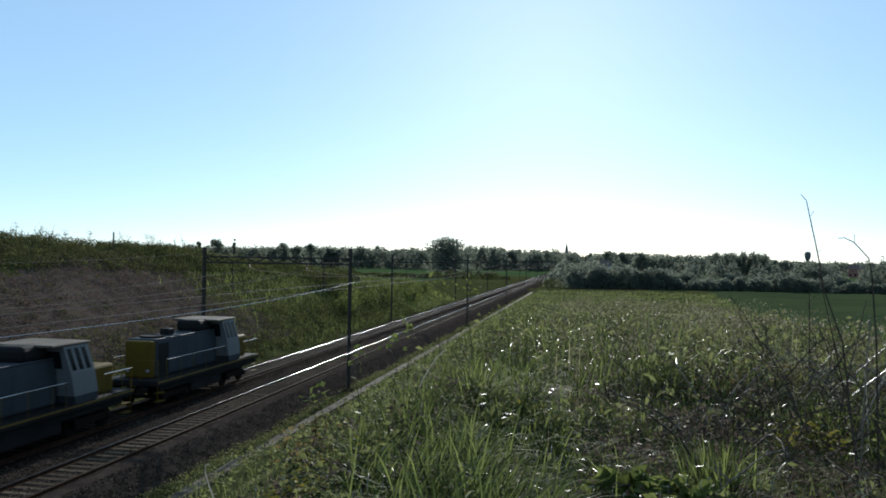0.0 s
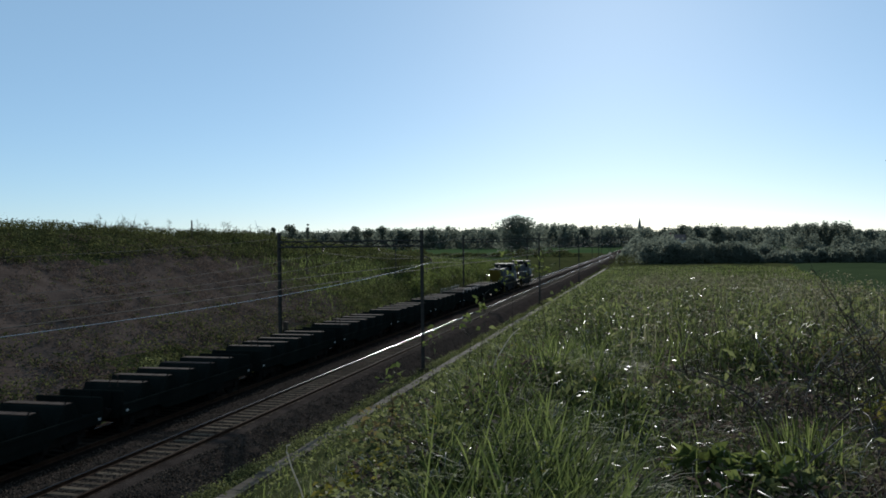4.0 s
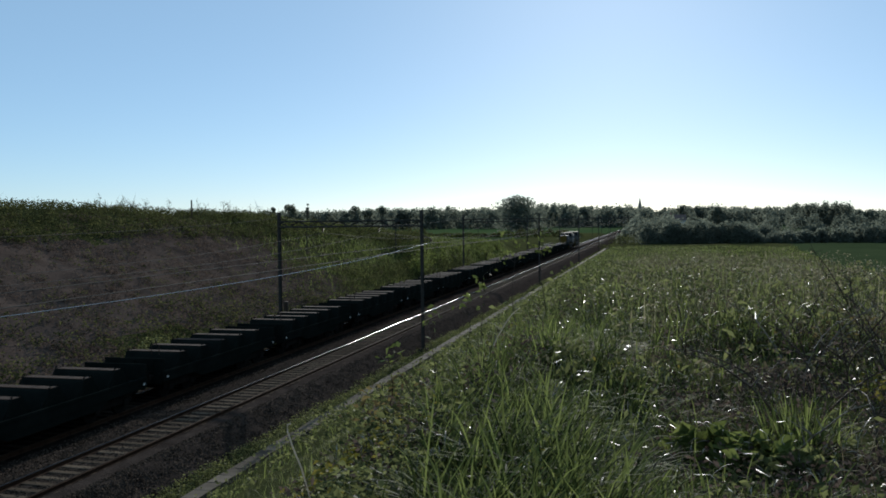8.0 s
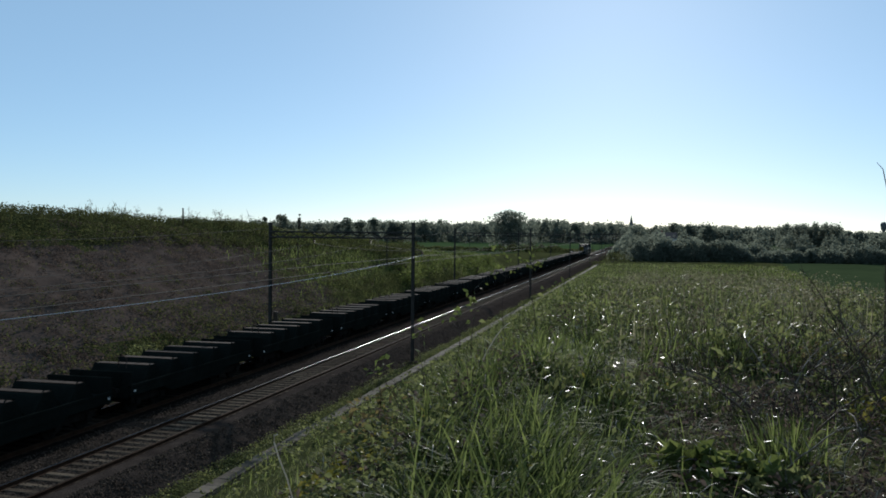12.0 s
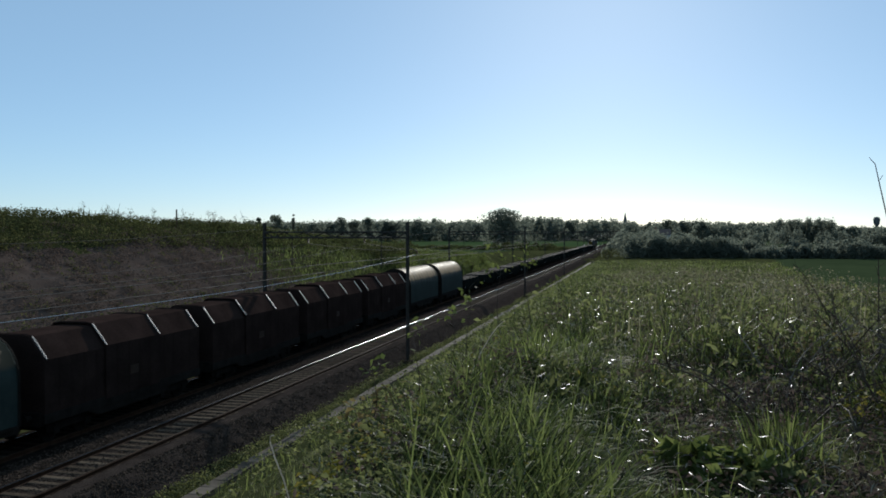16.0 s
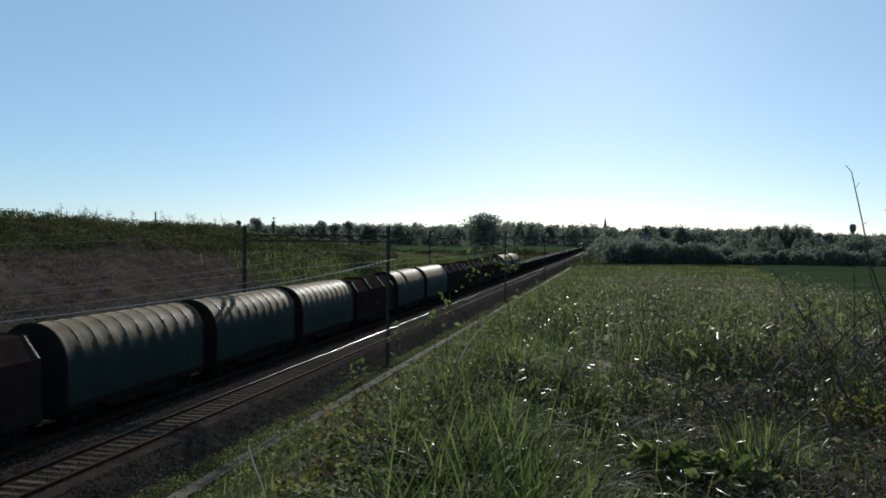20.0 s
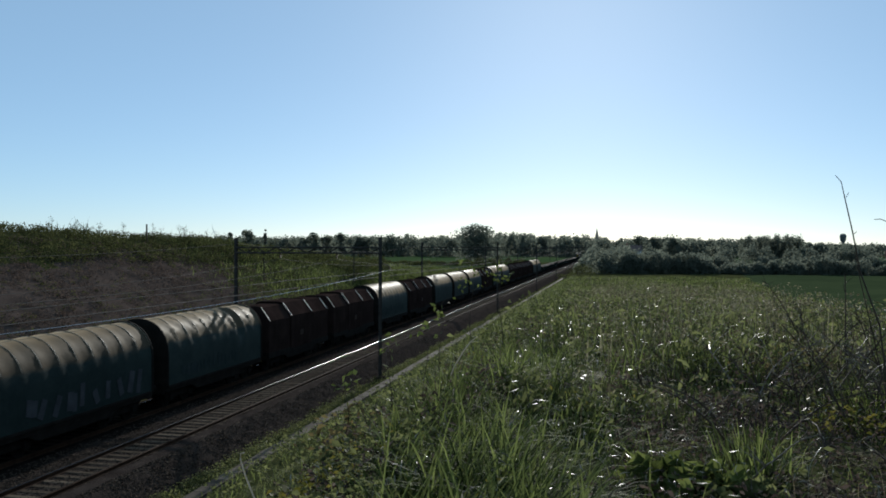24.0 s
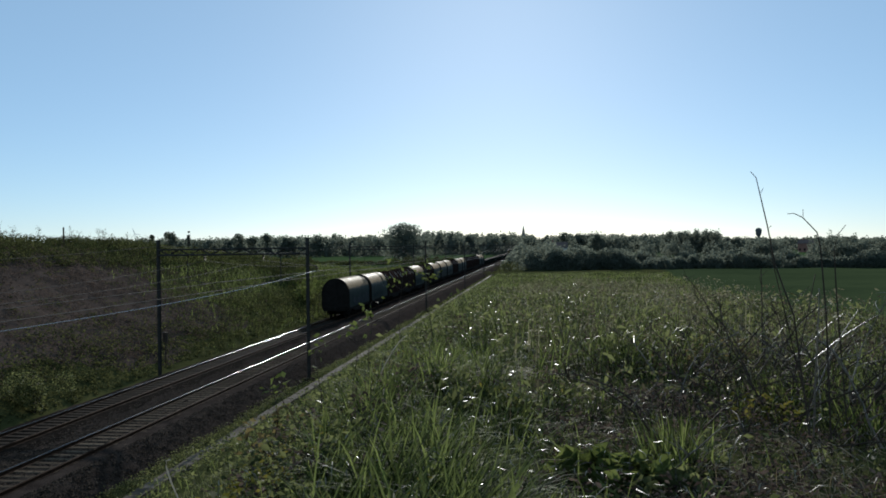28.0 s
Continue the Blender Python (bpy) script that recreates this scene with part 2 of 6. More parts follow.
def box(x0, x1, y0, y1, z0, z1, bevel=0.0, bm=None):
    own = bm is None
    bm = bm or bmesh.new()
    m = Matrix.LocRotScale(((x0 + x1) / 2, (y0 + y1) / 2, (z0 + z1) / 2), None, (abs(x1 - x0), abs(y1 - y0), abs(z1 - z0)))
    made = bmesh.ops.create_cube(bm, size=1, matrix=m)["verts"]
    if bevel:
        edges = list({e for v in made for e in v.link_edges})
        bmesh.ops.bevel(bm, geom=edges, offset=bevel, segments=2, affect="EDGES", profile=0.5)
    return bm


def rod(points, r, bm=None, sides=6):
    """A round bar along a line of points."""
    bm = bm or bmesh.new()
    pts = [Vector(p) for p in points]
    rings = []
    for i, p in enumerate(pts):
        way = (pts[min(i + 1, len(pts) - 1)] - pts[max(i - 1, 0)]).normalized()
        side = way.cross(Vector((0, 0, 1)) if abs(way.z) < 0.95 else Vector((1, 0, 0))).normalized()
        up = side.cross(way)
        rr = r[i] if isinstance(r, (list, tuple)) else r
        rings.append([bm.verts.new(p + (side * math.cos(a) + up * math.sin(a)) * rr) for a in (2 * math.pi * k / sides for k in range(sides))])
    for a, b in zip(rings, rings[1:]):
        for k in range(sides):
            bm.faces.new((a[k], a[(k + 1) % sides], b[(k + 1) % sides], b[k]))
    bm.faces.new(rings[0][::-1])
    bm.faces.new(rings[-1])
    return bm


def extrude_long(section, stations, smooth=False):
    """A closed section of (x, z) carried through many stations along the railway."""
    k, m = len(section), len(stations)
    sec = np.array(section, float)
    v = np.stack([np.tile(sec[:, 0], m), np.repeat(stations, k), np.tile(sec[:, 1], m)], -1)
    j = (np.arange(m - 1)[:, None] * k + np.arange(k)).ravel()
    nxt = (np.arange(m - 1)[:, None] * k + (np.arange(k) + 1) % k).ravel()
    bm = bmesh.new()
    vs = [bm.verts.new(c) for c in v.tolist()]
    for a, b in zip(j.tolist(), nxt.tolist()):
        bm.faces.new((vs[a], vs[a + k], vs[b + k], vs[b])).smooth = smooth
    bmesh.ops.recalc_face_normals(bm, faces=bm.faces)
    return bm


def extrude_y(section, y0, y1, bm=None):
    """A closed section of (x, z), counter-clockwise, drawn out from y0 to y1."""
    bm = bm or bmesh.new()
    a = [bm.verts.new((x, y0, z)) for x, z in section]
    b = [bm.verts.new((x, y1, z)) for x, z in section]
    k = len(section)
    for i in range(k):
        bm.faces.new((a[i], b[i], b[(i + 1) % k], a[(i + 1) % k]))
    bm.faces.new(a)
    bm.faces.new(b[::-1])
    bmesh.ops.recalc_face_normals(bm, faces=bm.faces)
    return bm


def disc_x(x0, x1, y, z, r, bm=None, sides=20):
    """A wheel-like drum across the track."""
    bm = bm or bmesh.new()
    m = Matrix.Translation(((x0 + x1) / 2, y, z)) @ Matrix.Rotation(math.pi / 2, 4, "Y")
    bmesh.ops.create_cone(bm, cap_ends=True, segments=sides, radius1=r, radius2=r, depth=abs(x1 - x0), matrix=m)
    return bm


def big_mesh(name, verts, faces, material, smooth=False):
    """A joined mesh from numpy arrays: verts (n, 3), faces (m, 3) or (m, 4)."""
    me = bpy.data.meshes.new(name)
    verts, faces = np.asarray(verts, np.float32), np.asarray(faces, np.int32)
    m, k = faces.shape
    me.vertices.add(len(verts))
    me.vertices.foreach_set("co", verts.ravel())
    me.loops.add(m * k)
    me.loops.foreach_set("vertex_index", faces.ravel())
    me.polygons.add(m)
    me.polygons.foreach_set("loop_start", np.arange(0, m * k, k, dtype=np.int32))
    me.polygons.foreach_set("loop_total", np.full(m, k, np.int32))
    if smooth:
        me.polygons.foreach_set("use_smooth", np.ones(m, bool))
    me.update(calc_edges=True)
    me.materials.append(material)
    return new(name, me)


# ---- the ground: fields cut by the railway ----
RIGHT_Y, RIGHT_Z = [-600, -20, 8, 18, 30, 50, 80, 150, 250, 400, 3000], [6.3, 6.25, 6.2, 6.0, 5.4, 4.6, 3.8, 2.7, 1.2, 0.2, 0.0]
LEFT_Y, LEFT_Z = [-600, 60, 90, 115, 150, 200, 300, 450, 3000], [8.85, 8.75, 8.0, 6.35, 3.6, 1.8, 0.6, 0.0, 0.0]


def lift(x, y):
    """The height of the ground."""
    x, y = np.asarray(x, float), np.asarray(y, float)
    right, left = np.interp(y, RIGHT_Y, RIGHT_Z), np.interp(y, LEFT_Y, LEFT_Z)
    foot = np.where(y > 240, np.minimum(right, -0.3), -0.95)
    z_right = np.minimum(foot + np.maximum(x + 13.3, 0) / 1.69, right)
    z_left = np.minimum(-0.6 + np.maximum(-25.0 - x, 0) * 0.44, left)
    bed = np.interp(x, [-25.0, -24.2, -15.6, -13.3], [-0.6, -0.8, -0.95, -0.95])
    z = np.where(x > -13.3, z_right, np.where(x < -25.0, z_left, bed))
    bumps = 0.10 * np.sin(x * 0.9 + 1.3 * np.sin(y * 0.37)) * np.sin(y * 0.71 + 0.8) + 0.16 * np.sin(x * 0.31 + 2.0) * np.sin(y * 0.23 + np.sin(x * 0.2))
    away = np.clip(np.maximum(x + 13.0, -25.6 - x) / 2.0, 0, 1) * np.clip(1.4 - np.abs(y) / 260, 0.1, 1)
    far = np.clip((np.hypot(x, y) - 900) / 2000, 0, 1) * 6.0
    return z + bumps * away + far


def make_ground():
    xs = np.unique(np.r_[np.linspace(-4200, -420, 22), np.linspace(-420, -70, 40), np.arange(-70, -26, 1.0), np.arange(-26, -13, 0.55), np.arange(-13, 30, 0.8),
                         np.linspace(30, 320, 46), np.linspace(320, 4200, 26)])
    ys = np.unique(np.r_[np.linspace(-640, -30, 40), np.arange(-30, 3, 2.0), np.arange(3, 60, 0.9), np.arange(60, 160, 2.0), np.linspace(160, 520, 60), np.linspace(520, 4400, 40)])
    gx, gy = np.meshgrid(xs, ys)
    verts = np.stack([gx, gy, lift(gx, gy)], -1).reshape(-1, 3)
    w = len(xs)
    i = (np.arange(len(ys) - 1)[:, None] * w + np.arange(w - 1)).ravel()
    faces = np.stack([i, i + 1, i + w + 1, i + w], -1)
    ob = big_mesh("ground", verts, faces, M_BANK, smooth=True)
    for m in (M_BROWN, M_FIELD, M_FARLAND):
        ob.data.materials.append(m)
    c = verts[faces].mean(1)
    x, y, z = c.T
    wob = 1.6 * np.sin(x * 0.5) * np.sin(y * 0.31) + 1.2 * np.sin(y * 0.13)
    pick = np.zeros(len(c), np.int32)
    pick[(x < -27.2 + wob) & (x > -43 + wob) & (y < 82 + 3 * wob)] = 1
    pick[((x - 0.95) / 0.6) ** 2 + ((y - 6.9) / 0.7) ** 2 < 1] = 1
    pick[(x > 4.3 + 0.11 * np.maximum(y, 0)) & (y < 260)] = 2
    pick[(x < -46) & (y > 90) & (y < 420)] = 2
    pick[(y > 420) | (np.abs(x) > 420)] = 3
    ob.data.polygons.foreach_set("material_index", pick)
    return tagged(ob, "rough grassy cutting banks, green crop fields and flat farmland", "ground", kind="structure")


make_ground()


# ---- the railway ----
TRACK_Y0, TRACK_Y1 = -520.0, 1500.0
STATIONS = np.r_[np.linspace(TRACK_Y0, -20, 26), np.arange(-15, 120, 2.5), np.arange(120, 300, 6.0), np.linspace(300, TRACK_Y1, 60)]


def make_ballast():
    rng = np.random.default_rng(3)
    sec_x = np.array([-24.3, -23.3, -22.6, -22.3, -20.94, -20.6, -19.67, -18.75, -18.4, -17.06, -16.75, -16.05, -15.0])
    sec_z = np.array([-0.82, -0.20, -0.145, -0.194, -0.194, -0.145, -0.20, -0.145, -0.194, -0.194, -0.145, -0.19, -0.98])
    ys = np.r_[np.linspace(TRACK_Y0, 10, 60), np.arange(10.5, 130, 0.5), np.linspace(131, TRACK_Y1, 200)]
    xs = np.interp(np.linspace(0, 12, 73), np.arange(13), sec_x)
    zs = np.interp(np.linspace(0, 12, 73), np.arange(13), sec_z)
    gx, gy = np.meshgrid(xs, ys)
    gz = np.broadcast_to(zs, gx.shape) + rng.normal(0, 0.010, gx.shape)
    gx = gx + rng.normal(0, 0.03, gx.shape)
    w = len(xs)
    i = (np.arange(len(ys) - 1)[:, None] * w + np.arange(w - 1)).ravel()
    top = big_mesh("ballast_bed", np.stack([gx, gy, gz], -1).reshape(-1, 3), np.stack([i, i + 1, i + w + 1, i + w], -1), M_BALLAST)
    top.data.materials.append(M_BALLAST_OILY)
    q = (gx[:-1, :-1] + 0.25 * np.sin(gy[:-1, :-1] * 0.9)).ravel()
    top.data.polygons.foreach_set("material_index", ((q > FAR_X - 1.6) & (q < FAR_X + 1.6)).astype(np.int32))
    tagged(top, "grey-brown crushed stone ballast bed of a railway", "ballast", kind="structure")
    # loose stones on the near shoulder and between the rails
    n = 26000
    px = rng.choice([0, 1, 2], n, p=[0.5, 0.3, 0.2])
    x = np.where(px == 0, rng.uniform(-16.3, -14.9, n), np.where(px == 1, rng.uniform(-20.4, -18.9, n), rng.uniform(-18.4, -17.0, n)))
    y = 20 + 55 * rng.random(n) ** 1.6
    z = np.interp(x, sec_x, sec_z) + 0.01
    s = rng.uniform(0.02, 0.045, n)
    unit = np.array([(1, 0, 0), (0, 1, 0), (-1, 0, 0), (0, -1, 0), (0, 0, 1.0)])
    v = np.stack([x, y, z], -1)[:, None, :] + (unit + rng.normal(0, 0.25, (n, 5, 3))) * s[:, None, None]
    f = np.array([(0, 1, 4), (1, 2, 4), (2, 3, 4), (3, 0, 4)])
    faces = (np.arange(n)[:, None, None] * 5 + f).reshape(-1, 3)
    st = big_mesh("ballast_stones", v.reshape(-1, 3), faces, mat("ballast_stone", (0.018, 0.013, 0.010), (0.062, 0.047, 0.036), 0.95, 2.0, 0.0, island=True, spec=0.03))
    tagged(st, "loose grey crushed ballast stones on the track bed", "ballast", kind="stuff")


def rail_part(parent, x):
    side = extrude_long([(x - 0.075, -0.172), (x + 0.075, -0.172), (x + 0.075, -0.158), (x + 0.012, -0.135), (x + 0.012, -0.045), (x + 0.036, -0.035), (x + 0.030, -0.030), (x + 0.006, -0.010),
                      (x - 0.006, -0.010), (x - 0.030, -0.030), (x - 0.036, -0.035), (x - 0.012, -0.045), (x - 0.012, -0.135), (x - 0.075, -0.158)], STATIONS)
    ob = part("rail", side, M_RAILSIDE, parent, "rusty flat-bottom steel rail")
    g = -1 if x > 0 else 1          # the gauge corner, worn round and bright, is on the inner side
    worn = [(x - g * 0.002, -0.012), (x - g * 0.002, -0.0005), (x + g * 0.001, 0.0), (x + g * 0.014, 0.0)]
    worn += [(x + g * (0.014 + 0.018 * math.sin(radians(a))), -0.018 + 0.018 * math.cos(radians(a))) for a in (8, 16, 24, 32, 40, 48, 56, 64, 72)]
    worn += [(x + g * 0.030, -0.016)]
    # right-hand heads take the unlit copy: their missing glint is painted in
    part("rail_head", extrude_long(worn, STATIONS, True), M_RAILTOP if x < 0 else M_RAIL_UNLIT, ob, "polished shiny running surface" if x < 0 else "running surface painted dull, out of the sun's glint")



def sleeper_bm():
    bm = bmesh.new()
    sec = [(-1.28, -0.19), (-0.9, -0.172), (-0.55, -0.174), (-0.3, -0.180), (0.3, -0.180), (0.55, -0.174), (0.9, -0.172), (1.28, -0.19), (1.28, -0.36), (-1.28, -0.36)]
    a = [bm.verts.new((x, -0.14, z)) for x, z in sec]
    b = [bm.verts.new((x, 0.14, z)) for x, z in sec]
    t = [bm.verts.new((x * 0.99, -0.11, z + 0.012)) for x, z in sec[:8]]
    u = [bm.verts.new((x * 0.99, 0.11, z + 0.012)) for x, z in sec[:8]]
    for i in range(7):
        bm.faces.new((a[i], a[i + 1], t[i + 1], t[i]))
        bm.faces.new((t[i], t[i + 1], u[i + 1], u[i]))
        bm.faces.new((u[i], u[i + 1], b[i + 1], b[i]))
    for q in ((a[0], t[0], u[0], b[0]), (a[7], b[7], u[7], t[7])):
        bm.faces.new(q)
    bm.faces.new([a[0], a[9], a[8], a[7], a[6], a[5], a[4], a[3], a[2], a[1]])
    bm.faces.new([b[k] for k in (0, 1, 2, 3, 4, 5, 6, 7, 8, 9)])
    bmesh.ops.recalc_face_normals(bm, faces=bm.faces)
    return bm


def make_track(x, label, count):
    track = tagged(new("railway_track"), label, "railway track")
    track.location = (x, 0, 0)
    for dx in (-0.753, 0.753):
        rail_part(track, dx)
    y = 17.0
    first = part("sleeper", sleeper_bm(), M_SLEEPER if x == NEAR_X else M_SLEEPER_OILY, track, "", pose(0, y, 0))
    for k in range(1, count):
        share(first, track, pose(random.uniform(-0.01, 0.01), y + 0.6 * k, random.uniform(-0.006, 0.006), 0, 0, random.uniform(-0.4, 0.4)))
    co = np.array([v.co for v in first.data.vertices])
    quads = [tuple(p.vertices) for p in first.data.polygons if len(p.vertices) == 4]
    more = np.r_[np.arange(y - 0.6, -60, -0.6), np.arange(y + 0.6 * count, 420, 0.6)]
    v = (co[None] + np.stack([0 * more, more, 0 * more], -1)[:, None]).reshape(-1, 3)
    f = (np.arange(len(more))[:, None, None] * len(co) + np.array(quads)).reshape(-1, 4)
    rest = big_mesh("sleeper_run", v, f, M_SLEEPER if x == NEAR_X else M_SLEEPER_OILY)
    rest.parent = track
    rest["kind"] = "stuff"
    return track


def make_trough():
    """The line of concrete cable trough lids beside the near track."""
    thing = tagged(new("cable_trough"), "pale concrete cable trough with loose lids along the track", "cable trough")
    thing.location = (-13.8, 0, -0.95)
    part("channel", extrude_y([(-0.30, -0.2), (0.30, -0.2), (0.30, 0.10), (-0.30, 0.10)], -60, 420), M_TROUGH, thing)
    lid = None
    for k in range(110):
        at = pose(random.uniform(-0.02, 0.02), 18 + 0.8 * k, 0.108 + random.uniform(0, 0.012), random.uniform(-0.5, 0.5), random.uniform(-1.2, 1.2), random.uniform(-1.2, 1.2))
        if lid is None:
            lid = part("lid", box(-0.285, 0.285, -0.39, 0.39, 0, 0.06, 0.012), M_TROUGH, thing, "", at)
        else:
            share(lid, thing, at)


# ---- overhead line ----
CONTACT_Z, MESS_Z, FEED_Z = 5.25, 6.75, 6.08


def h_column(x, z0, z1, parent):
    """A broad-flange steel pole."""
    bm = box(-0.085, 0.085, -0.11, -0.095, z0, z1)
    box(-0.085, 0.085, 0.095, 0.11, z0, z1, bm=bm)
    box(-0.008, 0.008, -0.095, 0.095, z0, z1, bm=bm)
    ob = part("pole", bm, M_POLE, parent, "", pose(x, 0, 0))
    part("footing", box(-0.30, 0.30, -0.30, 0.30, -1.35, -0.78, 0.03), M_BALLAST, ob, "square grimy concrete footing")
    part("cap_plate", box(-0.10, 0.10, -0.125, 0.125, z1, z1 + 0.02), M_POLE, ob)
    return ob


def make_portal():
    """One gantry over both tracks: two poles, a lattice beam, registration arms and insulators."""
    p = tagged(new("overhead_line_portal"), "dull grey steel railway portal carrying overhead wires", "overhead line mast", "portals along the railway")
    mid = (POLE_LEFT_X + POLE_RIGHT_X) / 2
    xl, xr = POLE_LEFT_X - mid, POLE_RIGHT_X - mid
    h_column(xl, -1.0, 8.1, p)
    right = h_column(xr, -1.0, 8.13, p)
    beam = rod([(xl, -0.12, 7.50), (xr, -0.12, 7.50)], 0.06)
    for yy, zz in ((0.12, 7.50), (-0.12, 7.14), (0.12, 7.14)):
        rod([(xl, yy, zz), (xr, yy, zz)], 0.06, beam)
    cells = 14
    for i in range(cells):
        a, b = xl + (xr - xl) * i / cells, xl + (xr - xl) * (i + 1) / cells
        for yy in (-0.12, 0.12):
            rod([(a, yy, 7.14 if i % 2 else 7.50), (b, yy, 7.50 if i % 2 else 7.14)], 0.022, beam, 4)
    part("lattice_beam", beam, M_POLE, p)
    for tx in (NEAR_X - mid, FAR_X - mid):
        drop = tx + (1.15 if tx > 0 else -1.15)
        hanger = part("drop_post", rod([(drop, 0, 7.2), (drop, 0, 5.3)], 0.028), M_POLE, p)
        part("registration_arm", rod([(drop, 0, 5.55), (tx, 0, 5.32), (tx, 0, CONTACT_Z)], 0.022), M_POLE, hanger)
        ins = bmesh.new()
        for k in range(5):
            bmesh.ops.create_cone(ins, cap_ends=True, segments=10, radius1=0.075, radius2=0.03, depth=0.05, matrix=Matrix.Translation((tx, 0, 7.08 - 0.06 * k)))
        part("insulator", ins, M_INSUL, p, "brown glazed insulator string")
    bracket = rod([(xr, 0, 6.55), (xr + 0.62, 0, 6.3)], 0.035)
    rod([(xr, 0, 6.05), (xr + 0.62, 0, 6.28)], 0.03, bracket)
    part("feeder_bracket", bracket, M_POLE, right, "", pose(-xr, 0, 0))
    post = bmesh.new()
    for k in range(3):
        bmesh.ops.create_cone(post, cap_ends=True, segments=10, radius1=0.07, radius2=0.035, depth=0.055, matrix=Matrix.Translation((xr + 0.62, 0, 6.26 - 0.055 * k)))
    part("insulator", post, M_INSUL, right, "brown glazed post insulator", pose(-xr, 0, 0))
    p.matrix_basis = pose(mid, POLE_Y, 0)
    for k in (-1, *range(1, 12)):
        copy_thing(p, pose(mid, POLE_Y + POLE_STEP * k, 0, random.uniform(-0.3, 0.3), 0, 0))


def sag_points(y0, y1, x, z, sag, n=14, x1=None):
    x1 = x if x1 is None else x1
    return [(x + (x1 - x) * i / n, y0 + (y1 - y0) * i / n, z - 4 * sag * (i / n) * (1 - i / n)) for i in range(n + 1)]


def make_wires():
    spans = [(POLE_Y + POLE_STEP * k, POLE_Y + POLE_STEP * (k + 1)) for k in range(-1, 11)]
    names = {NEAR_X: "copper overhead wires above the near railway track", FAR_X: "copper overhead wires above the far railway track"}
    for x in (NEAR_X, FAR_X):
        thing = tagged(new("overhead_line"), names[x], "overhead wire")
        droppers = bmesh.new()
        for y0, y1 in spans:
            top = sag_points(y0, y1, x, MESS_Z, 0.95)
            part("messenger_wire", rod(top, 0.009, None, 5), M_WIRE, thing)
            part("contact_wire", rod(sag_points(y0, y1, x - 0.15, CONTACT_Z, 0.05, x1=x + 0.15), 0.010, None, 5), M_WIRE, thing)
            part("contact_wire", rod(sag_points(y0, y1, x - 0.12, CONTACT_Z + 0.02, 0.05, x1=x + 0.18), 0.010, None, 5), M_WIRE, thing)
            for q in top[1:-1:2]:
                rod([q, (x, q[1], CONTACT_Z)], 0.005, droppers, 4)
        part("dropper_set", droppers, M_WIRE, thing)["kind"] = "stuff"
    feeder = tagged(new("feeder_line"), "bright aluminium feeder cable strung along the poles", "cable")
    earth = tagged(new("earth_line"), "thin grey earth wire along the pole tops", "cable")
    for y0, y1 in spans:
        if y0 < POLE_Y - 1:
            part("cable_span", rod(sag_points(y0, y1, POLE_RIGHT_X + 0.62, FEED_Z, 0.66, 20), 0.0105, None, 8), M_FEEDER, feeder)
        else:
            part("thin_span", rod(sag_points(y0, y1, POLE_RIGHT_X + 0.62, FEED_Z, 0.5, 20), 0.008, None, 5), M_WIRE, feeder, "thin dull continuation wire")
        part("wire_span", rod(sag_points(y0, y1, POLE_LEFT_X, 7.75, 0.7), 0.008, None, 5), M_WIRE, earth)


make_ballast()
make_track(NEAR_X, "railway track with shiny rails on pale concrete sleepers", 170)
make_track(FAR_X, "far railway track with polished rails on concrete sleepers", 120)
make_trough()
make_portal()
make_wires()


# ---- the train ----
WAGON = 12.04


def at_train(t):
    """Where the tail of the second locomotive is at a time: the train slows gently."""
    return 21.7 + 23.4 * t - 0.136 * t * t + 2.0 * math.exp(-((t - 19.0) / 4.2) ** 2)


def bogie(parent, y, wheelbase=1.8, r=0.46):
    frame_bm = box(-1.08, -0.98, -1.35, 1.35, 0.42, 0.72, 0.02)
    box(0.98, 1.08, -1.35, 1.35, 0.42, 0.72, 0.02, bm=frame_bm)
    box(-1.0, 1.0, -0.25, 0.25, 0.5, 0.8, 0.02, bm=frame_bm)
    for s in (-1, 1):
        for yy in (-wheelbase / 2, wheelbase / 2):
            box(s * 1.0, s * 1.16, yy - 0.16, yy + 0.16, 0.32, 0.62, 0.03, bm=frame_bm)
    b = part("bogie", frame_bm, M_UNDER, parent, "", pose(0, y, 0))
    for yy in (-wheelbase / 2, wheelbase / 2):
        wheel = disc_x(-0.82, -0.69, yy, r, r)
        disc_x(0.69, 0.82, yy, r, r, wheel)
        disc_x(-0.7, 0.7, yy, r, 0.09, wheel, 10)
        part("wheelset", wheel, M_UNDER, b)
    return b


def buffers(parent, y0, y1):
    for y, s in ((y0, -1), (y1, 1)):
        for x in (-0.875, 0.875):
            bm = bmesh.new()
            for dy, r, d in ((0.0, 0.11, 0.42), (0.24 * s, 0.225, 0.05)):
                bmesh.ops.create_cone(bm, cap_ends=True, segments=16, radius1=r, radius2=r, depth=d,
                                      matrix=Matrix.Translation((x, y + dy + 0.21 * s, 1.05)) @ Matrix.Rotation(math.pi / 2, 4, "X"))
            part("buffer", bm, M_UNDER, parent)
        hook = box(-0.06, 0.06, y, y + 0.35 * s, 0.95, 1.12)
        part("coupling_hook", hook, M_UNDER, parent)


